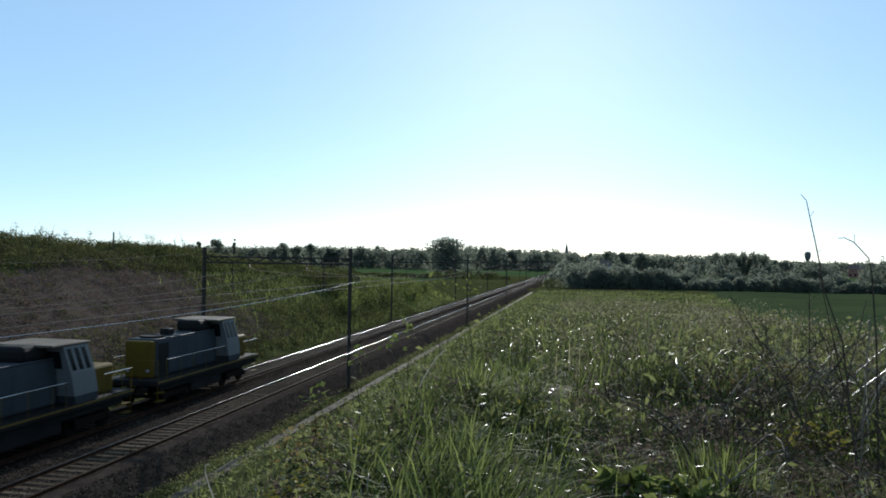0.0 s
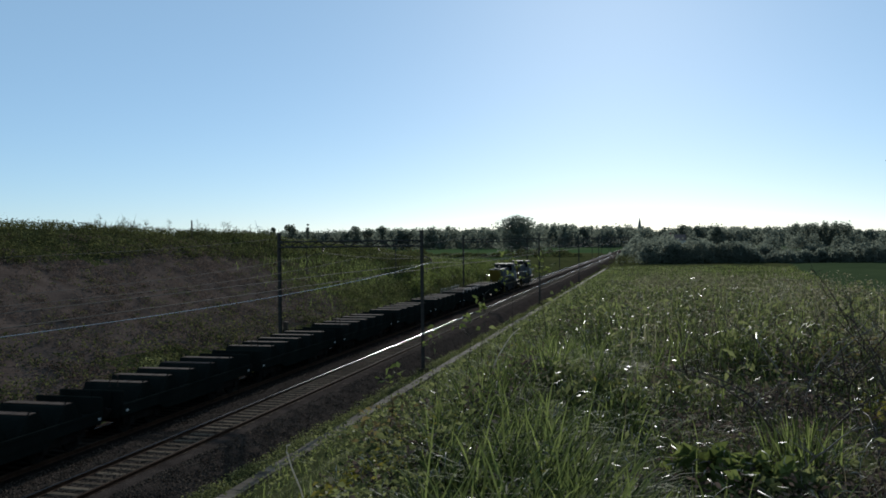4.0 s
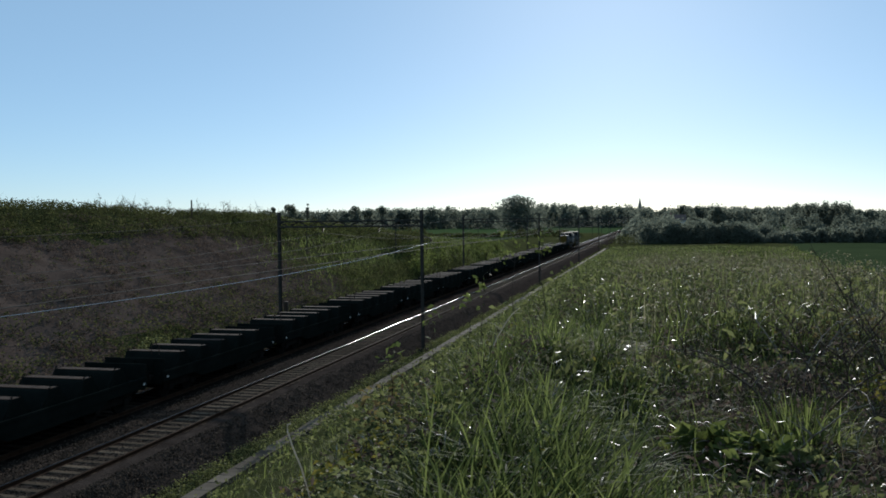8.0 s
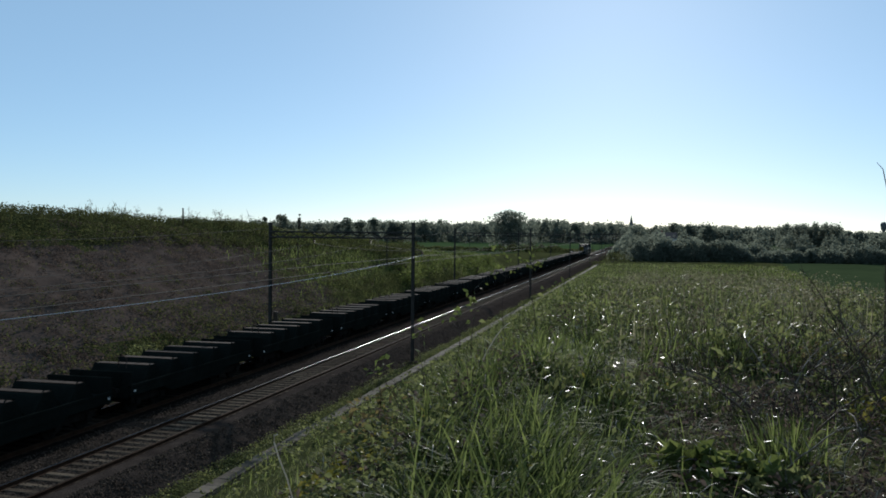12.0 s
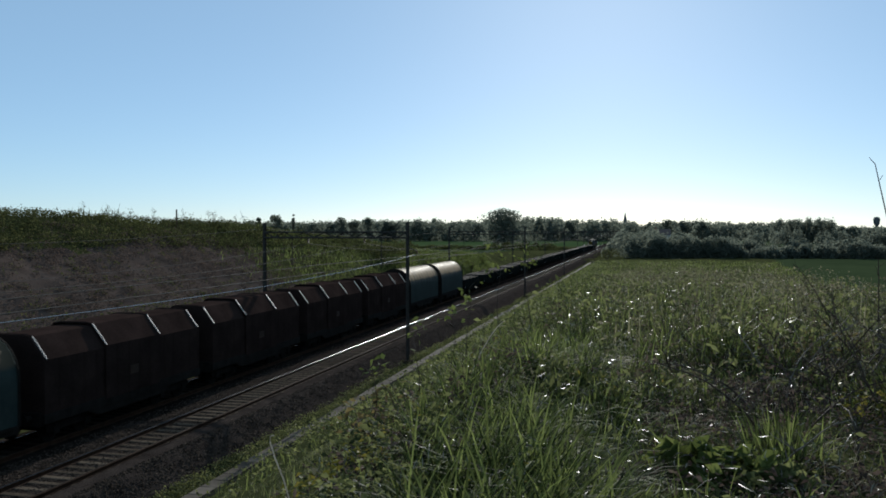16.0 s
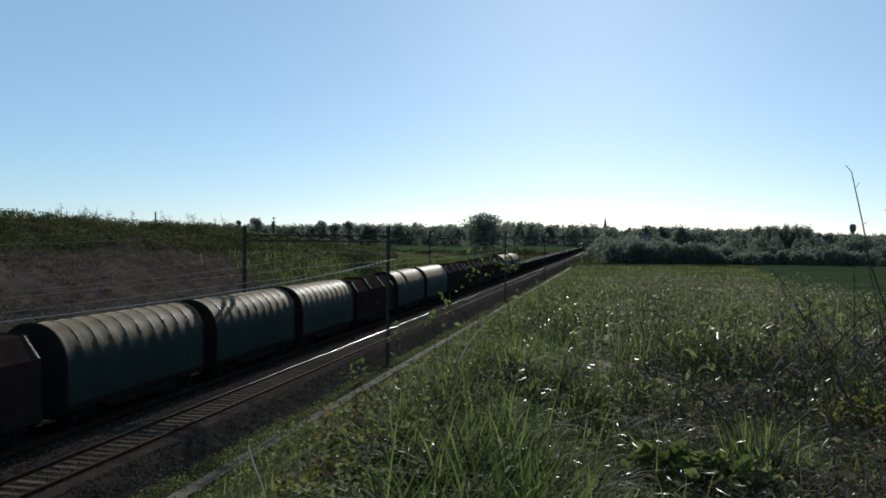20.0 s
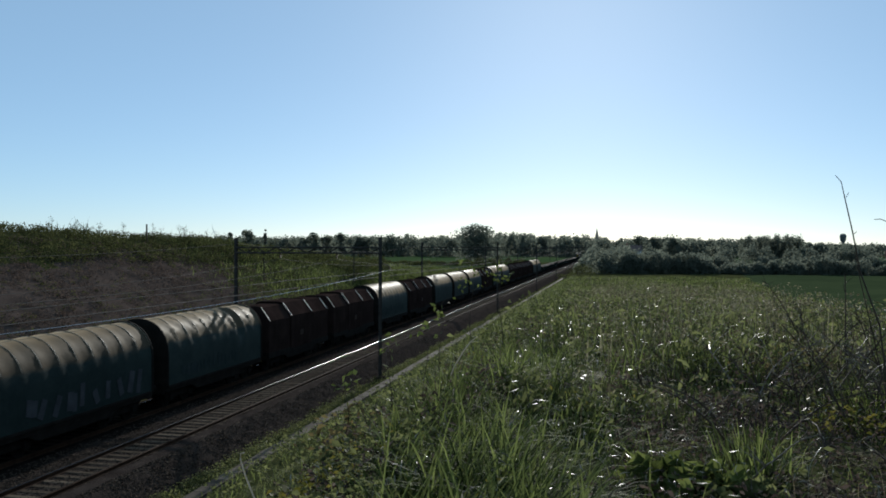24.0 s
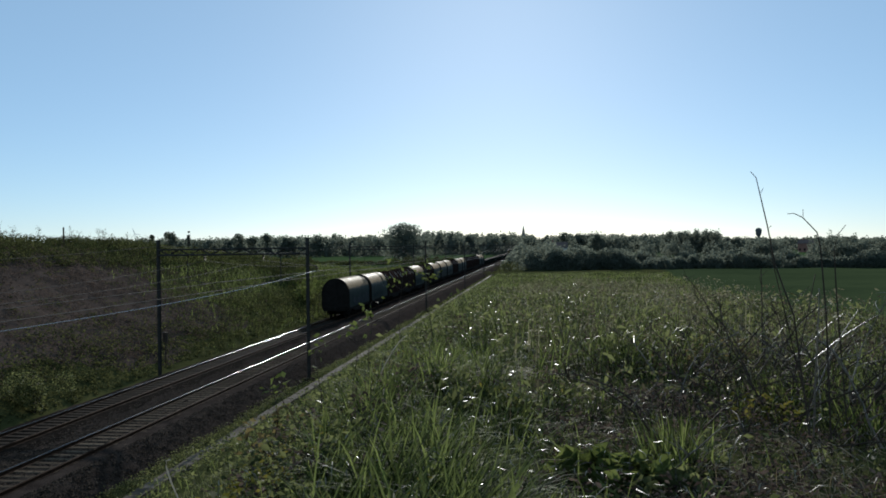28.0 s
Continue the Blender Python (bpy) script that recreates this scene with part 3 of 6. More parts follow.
def underframe(parent, half, bottom=0.85, top=1.18, width=1.42, material=None):
    bm = box(-width, width, -half, half, top - 0.12, top)
    for s in (-1, 1):
        box(s * (width - 0.12), s * width, -half, half, bottom, top - 0.12, bm=bm)
        # deep fish-belly sill between the bogies
        sec = [(-half * 0.55, bottom), (half * 0.55, bottom), (half * 0.42, bottom - 0.28), (-half * 0.42, bottom - 0.28)]
        a = [bm.verts.new((s * (width - 0.04), y, z)) for y, z in sec]
        b = [bm.verts.new((s * (width - 0.12), y, z)) for y, z in sec]
        for i in range(4):
            bm.faces.new((a[i], a[(i + 1) % 4], b[(i + 1) % 4], b[i]))
        bm.faces.new(a)
        bm.faces.new(b[::-1])
    box(-0.3, 0.3, -half, half, bottom - 0.05, top - 0.12, bm=bm)
    bmesh.ops.recalc_face_normals(bm, faces=bm.faces)
    part("underframe", bm, material or M_UNDER, parent)
    for s in (-1, 1):
        part("headstock", box(-1.3, 1.3, s * half - 0.06, s * half + 0.06, 0.75, 1.25, 0.01), material or M_UNDER, parent)
    part("brake_gear", box(-0.9, 0.9, -0.9, 0.7, 0.35, 0.8, 0.04), M_UNDER, parent)


HALF = (WAGON - 1.24) / 2


def hood_profile(grow=0.0, n=18):
    """Half-round hood: straight sides, then an arched top."""
    pts = [(1.45 + grow, 1.10), (1.45 + grow, 1.9), (1.45 + grow, 2.60)]
    for k in range(1, n):
        a = math.pi * k / n
        c, s = math.cos(a), math.sin(a)
        pts.append(((1.45 + grow) * math.copysign(abs(c) ** 0.95, c), 2.60 + (1.56 + grow) * s ** 0.95))
    pts += [(-1.45 - grow, 2.60), (-1.45 - grow, 1.9), (-1.45 - grow, 1.10)]
    return pts


def tarp_section(y0, y1, bays, slack, seed, tear=None, crumple=0.005):
    """A tarpaulin drawn over hoops: it sinks a little between them."""
    rnd = random.Random(seed)
    bm = bmesh.new()
    full = hood_profile(0.0)
    rows, per = [], 6
    steps = bays * per
    for j in range(steps + 1):
        ph = (j % per) / per
        dip = -slack * math.sin(math.pi * ph) ** 0.8 * (0.7 + 0.6 * rnd.random())
        y = y0 + (y1 - y0) * j / steps
        pts = [q if i < 3 or i > len(full) - 4 else r for i, (q, r) in enumerate(zip(full, hood_profile(dip)))]
        row = []
        for i, (x, z) in enumerate(pts):
            crease = 0.0 if i < 3 or i > len(pts) - 4 else crumple * math.sin(i * 1.7 + j * 0.9 + seed) * (1 + 0.8 * math.sin(i * 0.8 - j * 0.53))
            if tear is not None and abs(j - tear) <= 2 and 3 <= i <= 11:
                crease -= 0.20 * (1 - abs(j - tear) / 3)
            row.append(bm.verts.new((x * (1 + crease * 0.4), y, z + crease)))
        rows.append(row)
    for a, b in zip(rows, rows[1:]):
        for i in range(len(a) - 1):
            f = bm.faces.new((a[i], a[i + 1], b[i + 1], b[i]))
            f.smooth = True
    bmesh.ops.recalc_face_normals(bm, faces=bm.faces)
    return bm


def hoop_bm(r=0.03):
    return rod([(x, 0, z) for x, z in hood_profile(0.003) if z > 2.95], r, None, 6)


def end_wall_bm(thick=0.08, grow=0.05):
    bm = extrude_y([(x, z) for x, z in hood_profile(grow, 14)], -thick / 2, thick / 2)
    return bm


def scrawl(parent, y0, y1, z0, z1, seed, material, label, fat=1.0):
    """Unreadable sprayed marks as plain strokes on the hood's side."""
    rnd = random.Random(seed)
    y = y0
    while y < y1:
        w = rnd.uniform(0.35, 0.6) * (1 + 0.6 * (fat > 1))
        strokes = rnd.choice([((0.2, 0, 0.3, 1),), ((0.4, 0.1, 0.3, 0.9),), ((0.1, 0, 0.5, 1),), ((0.5, 0, 0.2, 0.8),), ((0.1, 0.1, 0.2, 0.9), (0.6, 0, 0.7, 0.8))])
        low, high = z0 + rnd.uniform(0, 0.3) * (z1 - z0), z1 - rnd.uniform(0, 0.3) * (z1 - z0)
        bm = bmesh.new()
        for n, (a, b, c, d) in enumerate(strokes):
            p, q = Vector((1.464 + 0.002 * n, y + a * w * 0.8, low + b * (high - low))), Vector((1.464 + 0.002 * n, y + c * w * 0.8, low + d * (high - low)))
            way = (q - p).normalized()
            off = Vector((0, -way.z, way.y)) * rnd.uniform(0.07, 0.13) * fat
            bm.faces.new([bm.verts.new(v) for v in (p - off - way * 0.04, p + off - way * 0.04, q + off + way * 0.04, q - off + way * 0.04)])
        r = bmesh.ops.extrude_face_region(bm, geom=list(bm.faces))
        bmesh.ops.translate(bm, vec=(0.006, 0, 0), verts=[v for v in r["geom"] if isinstance(v, bmesh.types.BMVert)])
        bmesh.ops.recalc_face_normals(bm, faces=bm.faces)
        part("sprayed_mark", bm, material, parent, label)
        y += w


def tarp_wagon(label, material, seed, tear=None, bays=10, crumple=0.005):
    w = tagged(new("covered_coil_wagon"), label, "freight wagon", "wagons of the freight train")
    underframe(w, HALF)
    for s in (-1, 1):
        bogie(w, s * 3.5)
    buffers(w, -HALF, HALF)
    a, b = -HALF + 0.1, HALF - 0.1
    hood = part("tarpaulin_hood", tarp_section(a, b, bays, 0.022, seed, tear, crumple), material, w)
    hoop = None
    for k in range(bays + 1):
        at = pose(0, a + (b - a) * k / bays, 0)
        hoop = share(hoop, hood, at) if hoop else part("hoop", hoop_bm(0.012), M_HOOP, hood, "", at)
    for s in (-1, 1):
        part("end_wall", end_wall_bm(), M_UNDER, w, "dark steel end wall", pose(0, s * (HALF - 0.06), 0))
    part("side_rail", box(1.44, 1.49, a, b, 1.02, 1.14, 0.01), M_UNDER, w)
    part("side_rail", box(-1.49, -1.44, a, b, 1.02, 1.14, 0.01), M_UNDER, w)
    return w


def steel_section(x, z, top):
    return [(x, 1.10), (x, z), (0.82 * x / 1.42, top - 0.05), (0.55, top), (-0.55, top), (-0.82 * x / 1.42, top - 0.05), (-x, z), (-x, 1.10)]


def shell(section, y0, y1):
    """A folded steel hood with thickness, open below."""
    bm = bmesh.new()
    inner = [(x * 0.985, z - (0.02 if z > 1.2 else 0)) for x, z in section]
    rings = [[bm.verts.new((x, y, z)) for x, z in sec] for y, sec in ((y0, section), (y1, section), (y1, inner), (y0, inner))]
    for a, b in zip(rings, rings[1:] + rings[:1]):
        for i in range(len(a) - 1):
            bm.faces.new((a[i], a[i + 1], b[i + 1], b[i]))
    bmesh.ops.recalc_face_normals(bm, faces=bm.faces)
    return bm


def steel_wagon(label):
    w = tagged(new("covered_coil_wagon"), label, "freight wagon", "wagons of the freight train")
    underframe(w, HALF)
    for s in (-1, 1):
        bogie(w, s * 3.5)
    buffers(w, -HALF, HALF)
    for y0, y1, x, z, top in ((-HALF + 0.15, -1.7, 1.38, 3.08, 3.93), (1.7, HALF - 0.15, 1.38, 3.08, 3.93), (-1.9, 1.9, 1.45, 3.16, 4.02)):
        sec = steel_section(x, z, top)
        hood = part("telescopic_hood", shell(sec, y0, y1), M_BROWNHOOD, w)
        for yy in (y0 + 0.03, y1 - 0.03):
            rib = rod([(px * 1.01, yy, pz + 0.01) for px, pz in sec[2:-1]], 0.04, None, 6)
            part("hood_rib", rib, M_BROWNHOOD, hood)
            # only the rib's slope is painted pale, where the sun glints
            low, high = Vector((sec[1][0] * 1.012, yy, sec[1][1] + 0.03)), Vector((sec[2][0] * 1.012, yy, sec[2][1] + 0.012))
            part("hood_edge", rod([low, high], 0.028, None, 6), M_RIBSTEEL, hood, "hood edge painted pale for a sun glint")
        for k in range(1, 5):
            yy = y0 + (y1 - y0) * k / 5
            for side in (sec[:2], sec[-2:]):
                part("stiffener", rod([(px * 1.003, yy, pz) for px, pz in side], 0.014, None, 4), M_BROWNHOOD, hood)
    for s in (-1, 1):
        sec = steel_section(1.40, 3.1, 3.95)
        part("end_wall", extrude_y(sec, s * (HALF - 0.1) - 0.05, s * (HALF - 0.1) + 0.05), M_BROWNHOOD, w)
    part("side_marking", box(1.455, 1.462, -0.3, 0.3, 1.8, 2.15), M_LOWGREY, w, "faded lettering panel")
    return w


def low_wagon(label, hooks=False):
    """An open coil wagon: deck with raised cross cradles and low end walls."""
    w = tagged(new("open_coil_wagon"), label, "freight wagon", "wagons of the freight train")
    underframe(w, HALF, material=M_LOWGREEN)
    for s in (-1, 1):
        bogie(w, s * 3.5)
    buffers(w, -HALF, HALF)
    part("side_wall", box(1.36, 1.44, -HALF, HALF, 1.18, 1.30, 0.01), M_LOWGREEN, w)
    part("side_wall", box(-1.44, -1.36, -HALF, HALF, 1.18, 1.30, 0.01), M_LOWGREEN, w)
    for k in range(5):
        y = -HALF + 1.75 + k * (2 * HALF - 3.5) / 4
        sec = [(-0.62, 1.18), (0.62, 1.18), (0.30, 1.80), (0.22, 1.86), (-0.22, 1.86), (-0.30, 1.80)]
        bm = bmesh.new()
        a = [bm.verts.new((-1.34, yy, z)) for yy, z in sec]
        b = [bm.verts.new((1.34, yy, z)) for yy, z in sec]
        for i in range(6):
            bm.faces.new((a[i], a[(i + 1) % 6], b[(i + 1) % 6], b[i]))
        bm.faces.new(a)
        bm.faces.new(b)
        bmesh.ops.recalc_face_normals(bm, faces=bm.faces)
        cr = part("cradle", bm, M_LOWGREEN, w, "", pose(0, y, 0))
        part("cradle_cap", box(-1.3, 1.3, -0.21, 0.21, 1.86, 1.885, 0.005), M_LOWGREY, cr, "worn steel bearing strip")
        for s in (-1.3, 1.3):
            for lean in (-1, 1):
                part("cradle_strut", rod([(s, lean * 0.75, 1.2), (s, lean * 0.40, 1.62), (s, lean * 0.16, 1.98)], 0.03, None, 5), M_LOWGREEN, cr)
        if hooks:
            for s in (-1.25, 1.25):
                for back in (-0.5, 0.45):
                    part("stanchion", rod([(s, back - 0.28, 1.72), (s, back - 0.14, 2.0), (s, back, 2.14), (s, back + 0.34, 2.16)], 0.022), M_STANCHION, cr, "pale bent stanchion")
    for s in (-1, 1):
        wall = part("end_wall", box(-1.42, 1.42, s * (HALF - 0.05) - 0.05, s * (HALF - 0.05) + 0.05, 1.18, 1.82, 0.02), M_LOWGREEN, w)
        for x in (-0.9, 0, 0.9):
            part("end_post", box(x - 0.06, x + 0.06, s * (HALF + 0.0), s * (HALF + 0.06), 1.18, 1.76), M_LOWGREEN, wall)
    part("handbrake_wheel", rod([(1.3 + 0.0, -HALF - 0.12, 2.0 + 0.0), (1.3, -HALF - 0.12, 2.42), (1.1, -HALF - 0.12, 2.5), (0.95, -HALF - 0.12, 2.42), (0.95, -HALF - 0.12, 2.0)], 0.02), M_LOWGREY, w)
    for y in (-HALF + 0.25, HALF - 0.25):
        part("lamp_bracket", box(1.44, 1.47, y - 0.04, y + 0.04, 1.0, 1.08), M_WHITE, w, "small white marker plate")
    return w


def locomotive(label):
    """A hood-type diesel: long hood behind the cab, short nose ahead (+Y)."""
    L = tagged(new("diesel_locomotive"), label, "locomotive", "locomotives of the freight train")
    half, back = 7.0, 6.0
    part("frame_deck", box(-1.48, 1.48, -back, half, 1.22, 1.48, 0.02), M_LOCO_DARK, L)
    for s in (-1, 1):
        part("deck_stripe", box(s * 1.481, s * 1.495, -back, half, 1.36, 1.45), M_STRIPE, L, "yellow stripe along the walkway")
        part("bogie_skirt", box(s * 1.2, s * 1.28, -5.4, 6.4, 0.9, 1.2, 0.02), M_LOCO_DARK, L)
    part("fuel_tank", box(-1.25, 1.25, -1.9, 1.9, 0.4, 1.2, 0.08), M_LOCO_DARK, L)
    for s in (-1, 1):
        bogie(L, 0.5 + s * 3.9, 2.4, 0.5)
    buffers(L, -back, half)
    # long hood
    hood = part("long_hood", box(-0.80, 0.80, -back + 1.15, 2.25, 1.48, 3.38, 0.12), M_LOCO, L)
    for k in range(4):
        y0 = -back + 2.4 + k * 1.02
        part("hood_door", box(0.80, 0.815, y0, y0 + 0.94, 1.62, 3.0, 0.004), M_LOCO, hood, "louvred hood door")
    part("intake_grille", box(0.80, 0.825, -back + 1.32, -back + 2.35, 1.6, 3.15, 0.004), M_LOCO_DARK, hood, "dark radiator grille")
    part("radiator_fan", disc_x(-0.05, 0.05, 0, 0, 0.6), M_LOCO_DARK, hood, "round roof fan", pose(0, -back + 2.2, 3.42, 0, 90, 0))
    part("exhaust", box(-0.25, 0.25, -2.6, -1.9, 3.38, 3.72, 0.05), M_LOCO_DARK, hood)
    part("roof_housing", box(-0.7, 0.7, 0.1, 1.75, 3.36, 3.98, 0.2), M_LOCO_DARK, hood, "dark roof equipment housing")
    part("tail_panel", box(-0.45, 0.45, -back + 0.78, -back + 0.82, 1.7, 3.1, 0.01), M_LOCO_YELLOW, hood, "warning yellow end panel")
    part("end_block", box(-0.72, 0.72, -back + 0.80, -back + 1.26, 1.48, 3.30, 0.10), M_LOCO_YELLOW, hood, "yellow rounded end of the hood")
    part("hood_edge", rod([(0.79, -back + 1.3, 3.36), (0.79, 1.9, 3.36)], 0.04, None, 10), M_LOCO, hood)
    for x in (-0.62, 0.62):
        part("tail_lamp", disc_x(-0.03, 0.03, 0, 0, 0.08), M_STANCHION, hood, "round lamp", pose(x * 0.85, -back + 0.78, 1.85, 0, 0, 90))
    # cab: leans back, as do its windows
    def lean_back(bm, z0):
        for v in bm.verts:
            v.co.y -= 0.30 * (v.co.z + z0 - 1.48)
        return bm

    sec = [(-1.46, 1.80), (1.46, 1.80), (1.46, 2.75), (1.30, 3.85), (-1.30, 3.85), (-1.46, 2.75)]
    part("cab_base", lean_back(box(-1.44, 1.44, 2.55, 4.15, 1.48, 1.80, 0.01), 0), M_LOCO, L, "blue-grey lower cab side")
    cab = part("cab", lean_back(extrude_y(sec, 2.5, 4.2), 0), M_LOCO_CAB, L, "pale grey driver's cab")
    part("cab_roof", lean_back(box(-1.36, 1.36, 1.75, 4.36, 3.86, 3.98, 0.05), 0), M_LOCO_ROOF, L, "dusty tan visor roof")
    for k in range(3):
        y0 = 2.68 + k * 0.50
        for s in (-1, 1):
            lean = math.degrees(math.atan2(0.16, 1.10)) * s
            part("side_window", lean_back(box(-0.012, 0.012, y0, y0 + 0.26, -0.44, 0.46, 0.006), 3.29), M_GLASS, cab, "dark side window", pose(s * 1.393, 0, 3.29, 0, -lean, 0))
    for yy in (2.485, 4.215):
        for x in (-0.7, 0.7):
            part("end_window", lean_back(box(x - 0.42, x + 0.42, yy - 0.012, yy + 0.012, 2.95, 3.65), 0), M_GLASS, cab, "dark cab window")
    nose = part("short_hood", box(-1.0, 1.0, 4.42, 6.1, 1.48, 2.75, 0.12), M_LOCO_YELLOW, L, "yellow short front hood")
    for x in (-0.6, 0.6):
        part("headlamp", disc_x(-0.03, 0.03, 0, 0, 0.12), M_WHITE, nose, "round headlamp", pose(x, 6.12, 1.9, 0, 0, 90))
    # handrails
    for s in (-1, 1):
        for y0, y1 in ((-back + 1.0, 1.9), (4.6, 6.9)):
            rail = rod([(s * 1.42, y0, 1.48), (s * 1.42, y0, 2.42), (s * 1.42, y1, 2.42), (s * 1.42, y1, 1.48)], 0.022, None, 5)
            k = y0 + 1.5
            while k < y1 - 0.4:
                rod([(s * 1.42, k, 1.48), (s * 1.42, k, 2.42)], 0.016, rail, 4)
                k += 1.5
            held = part("handrail", rail, M_STRIPE, L, "dull yellow tubular handrail")
            part("grip", rod([(s * 1.42, y0 + 0.05, 2.432), (s * 1.42, y1 - 0.05, 2.432)], 0.015, None, 8), M_EDGE, held, "bright worn top bar")
        for y0 in (-back + 0.15, half - 0.15):
            part("end_handrail", rod([(s * 1.4, y0, 0.5), (s * 1.4, y0, 2.45), (s * 0.5, y0, 2.45), (s * 0.5, y0, 1.48)], 0.024, None, 5), M_LOCO_YELLOW, L, "yellow end handrail")
    for y0 in (-back + 0.45, half - 0.45):
        for s in (-1, 1):
            for z in (0.45, 0.85):
                part("footstep", box(s * 1.2, s * 1.48, y0 - 0.3, y0 + 0.3, z, z + 0.04), M_LOCO_YELLOW, L)
    return L


GREEN_TXT = "open flat coil wagon with dull green cradles"
low = low_wagon(GREEN_TXT + ", coupled behind the locomotives")
hooked = low_wagon("open coil wagon with pale bent stanchions over its cradles", hooks=True)
green_plain = tarp_wagon("covered wagon, green ribbed tarpaulin hood, dust and glare painted on top", M_TARP, 1)
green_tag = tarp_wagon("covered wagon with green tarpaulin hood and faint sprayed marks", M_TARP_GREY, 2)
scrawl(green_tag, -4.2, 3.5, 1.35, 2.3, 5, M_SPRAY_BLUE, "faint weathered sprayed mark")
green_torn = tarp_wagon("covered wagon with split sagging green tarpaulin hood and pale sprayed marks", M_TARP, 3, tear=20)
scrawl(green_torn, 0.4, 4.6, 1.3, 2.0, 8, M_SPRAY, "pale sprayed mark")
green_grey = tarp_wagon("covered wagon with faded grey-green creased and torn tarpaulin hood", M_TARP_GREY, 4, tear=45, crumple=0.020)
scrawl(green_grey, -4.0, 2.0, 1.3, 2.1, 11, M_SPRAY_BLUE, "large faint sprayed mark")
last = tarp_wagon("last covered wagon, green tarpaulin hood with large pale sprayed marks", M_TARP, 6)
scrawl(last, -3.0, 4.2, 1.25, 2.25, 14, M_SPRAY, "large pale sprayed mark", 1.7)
brown = steel_wagon("covered wagon with dark brown telescopic steel hoods")
KINDS = {"g": green_plain, "t": green_tag, "d": green_torn, "f": green_grey, "b": brown, "x": last, "l": low, "h": hooked}
ORDER = "lh" + "l" * 20 + "gg" + "bbbb" + "t" + "d" + "b" + "t" + "g" + "g" + "b" + "t" + "bb" + "f" + "x"
train = []
loco = locomotive("blue-grey and yellow diesel shunting locomotive heading the train")
second = copy_thing(loco, pose(0, 0, 0))
second["label"] = "blue-grey and yellow diesel locomotive coupled second in the train"
train += [(loco, 23.2), (second, 7.95)]
used = set()
for k, letter in enumerate(ORDER):
    ob = KINDS[letter]
    if letter in used:
        ob = copy_thing(ob, pose(0, 0, 0))
    used.add(letter)
    train.append((ob, -WAGON * (k + 0.5)))


def motions():
    """The train rolls away along the far track."""
    for thing, offset in train:
        walk(thing, [(t, pose(FAR_X, at_train(t) + offset, 0)) for t in (0, 2, 4, 6, 8, 10, 12, 14, 16, 18, 20, 22, 24, 26, 28)])


# ---- growing things ----
def grow_blades(rng, x, y, z, length, width, lean, curl=0.9, heading=None, start=0.08):
    """Grass blades: three tapering segments each, bent over to one side. Returns verts and quads."""
    n = len(x)
    a = rng.uniform(0, 2 * np.pi, n) if heading is None else heading + rng.normal(0, 0.8, n)
    way = np.stack([np.cos(a), np.sin(a), 0 * a], -1)
    side = np.stack([-np.sin(a), np.cos(a), 0 * a], -1)
    tilt = np.abs(rng.normal(0, lean, n)) + start
    p = np.stack([x, y, z - 0.03], -1)
    rows = []
    for k, (s, w) in enumerate(((0, 0.8), (0.38, 1.0), (0.72, 0.7), (1.0, 0.06))):
        rows += [p + side * (width * w / 2)[:, None], p - side * (width * w / 2)[:, None]]
        if k < 3:
            th = tilt + curl * tilt * (k + 0.4)
            step = length * ((0.38, 0.34, 0.28)[k])
            p = p + way * (np.sin(th) * step)[:, None] + np.array([0, 0, 1.0]) * (np.cos(th) * step)[:, None]
    v = np.stack(rows, 1)
    quads = np.array([(0, 1, 3, 2), (2, 3, 5, 4), (4, 5, 7, 6)])
    f = (np.arange(n)[:, None, None] * 8 + quads).reshape(-1, 4)
    return v.reshape(-1, 3), f


def grow_leaves(rng, centre, size, flat=0.6, slim=0.5):
    """Leaves: two triangles folded along the midrib, turned every way. Returns verts and triangles."""
    n = len(centre)
    way = rng.normal(0, 1, (n, 3))
    way[:, 2] *= flat
    way /= np.linalg.norm(way, axis=1)[:, None]
    other = rng.normal(0, 1, (n, 3))
    side = np.cross(way, other)
    side /= np.linalg.norm(side, axis=1)[:, None] + 1e-9
    nor = np.cross(side, way)
    s = size[:, None]
    base, tip = centre - way * s * 0.5, centre + way * s * 0.5 - np.array([0, 0, 0.12]) * s
    l = centre + side * s * slim * 0.5 + nor * s * 0.12
    r = centre - side * s * slim * 0.5 + nor * s * 0.12
    v = np.stack([base, l, tip, r], 1).reshape(-1, 3)
    f = (np.arange(n)[:, None, None] * 4 + np.array([(0, 1, 2), (0, 2, 3)])).reshape(-1, 3)
    return v, f


def clumps(rng, x, y, z, spread, tall, each):
    """Points of leaves massed in low mounds."""
    n = len(x)
    d = rng.normal(0, 1, (n, each, 3))
    d /= np.linalg.norm(d, axis=2)[..., None]
    d *= rng.uniform(0.35, 1.0, (n, each, 1)) ** 0.5
    c = np.stack([x, y, z], -1)[:, None] + d * np.stack([spread, spread, tall * 0.5], -1)[:, None] + np.array([0, 0, 1.0]) * (tall * 0.45)[:, None, None]
    return c.reshape(-1, 3)


def patchy(x, y, s, seed):
    """A smooth 0..1 pattern over the ground, for uneven growth."""
    q = np.sin(x * s + seed) * np.sin(y * s * 0.83 + seed * 1.7) + 0.6 * np.sin(x * s * 2.3 + y * s * 1.1 + seed * 3.1) + 0.4 * np.sin(y * s * 3.7 - x * s * 1.9 + seed)
    return np.clip(0.5 + q / 3.2, 0, 1)


def stuff(name, data, material, label, category):
    return tagged(big_mesh(name, *data, material), label, category, kind="stuff")


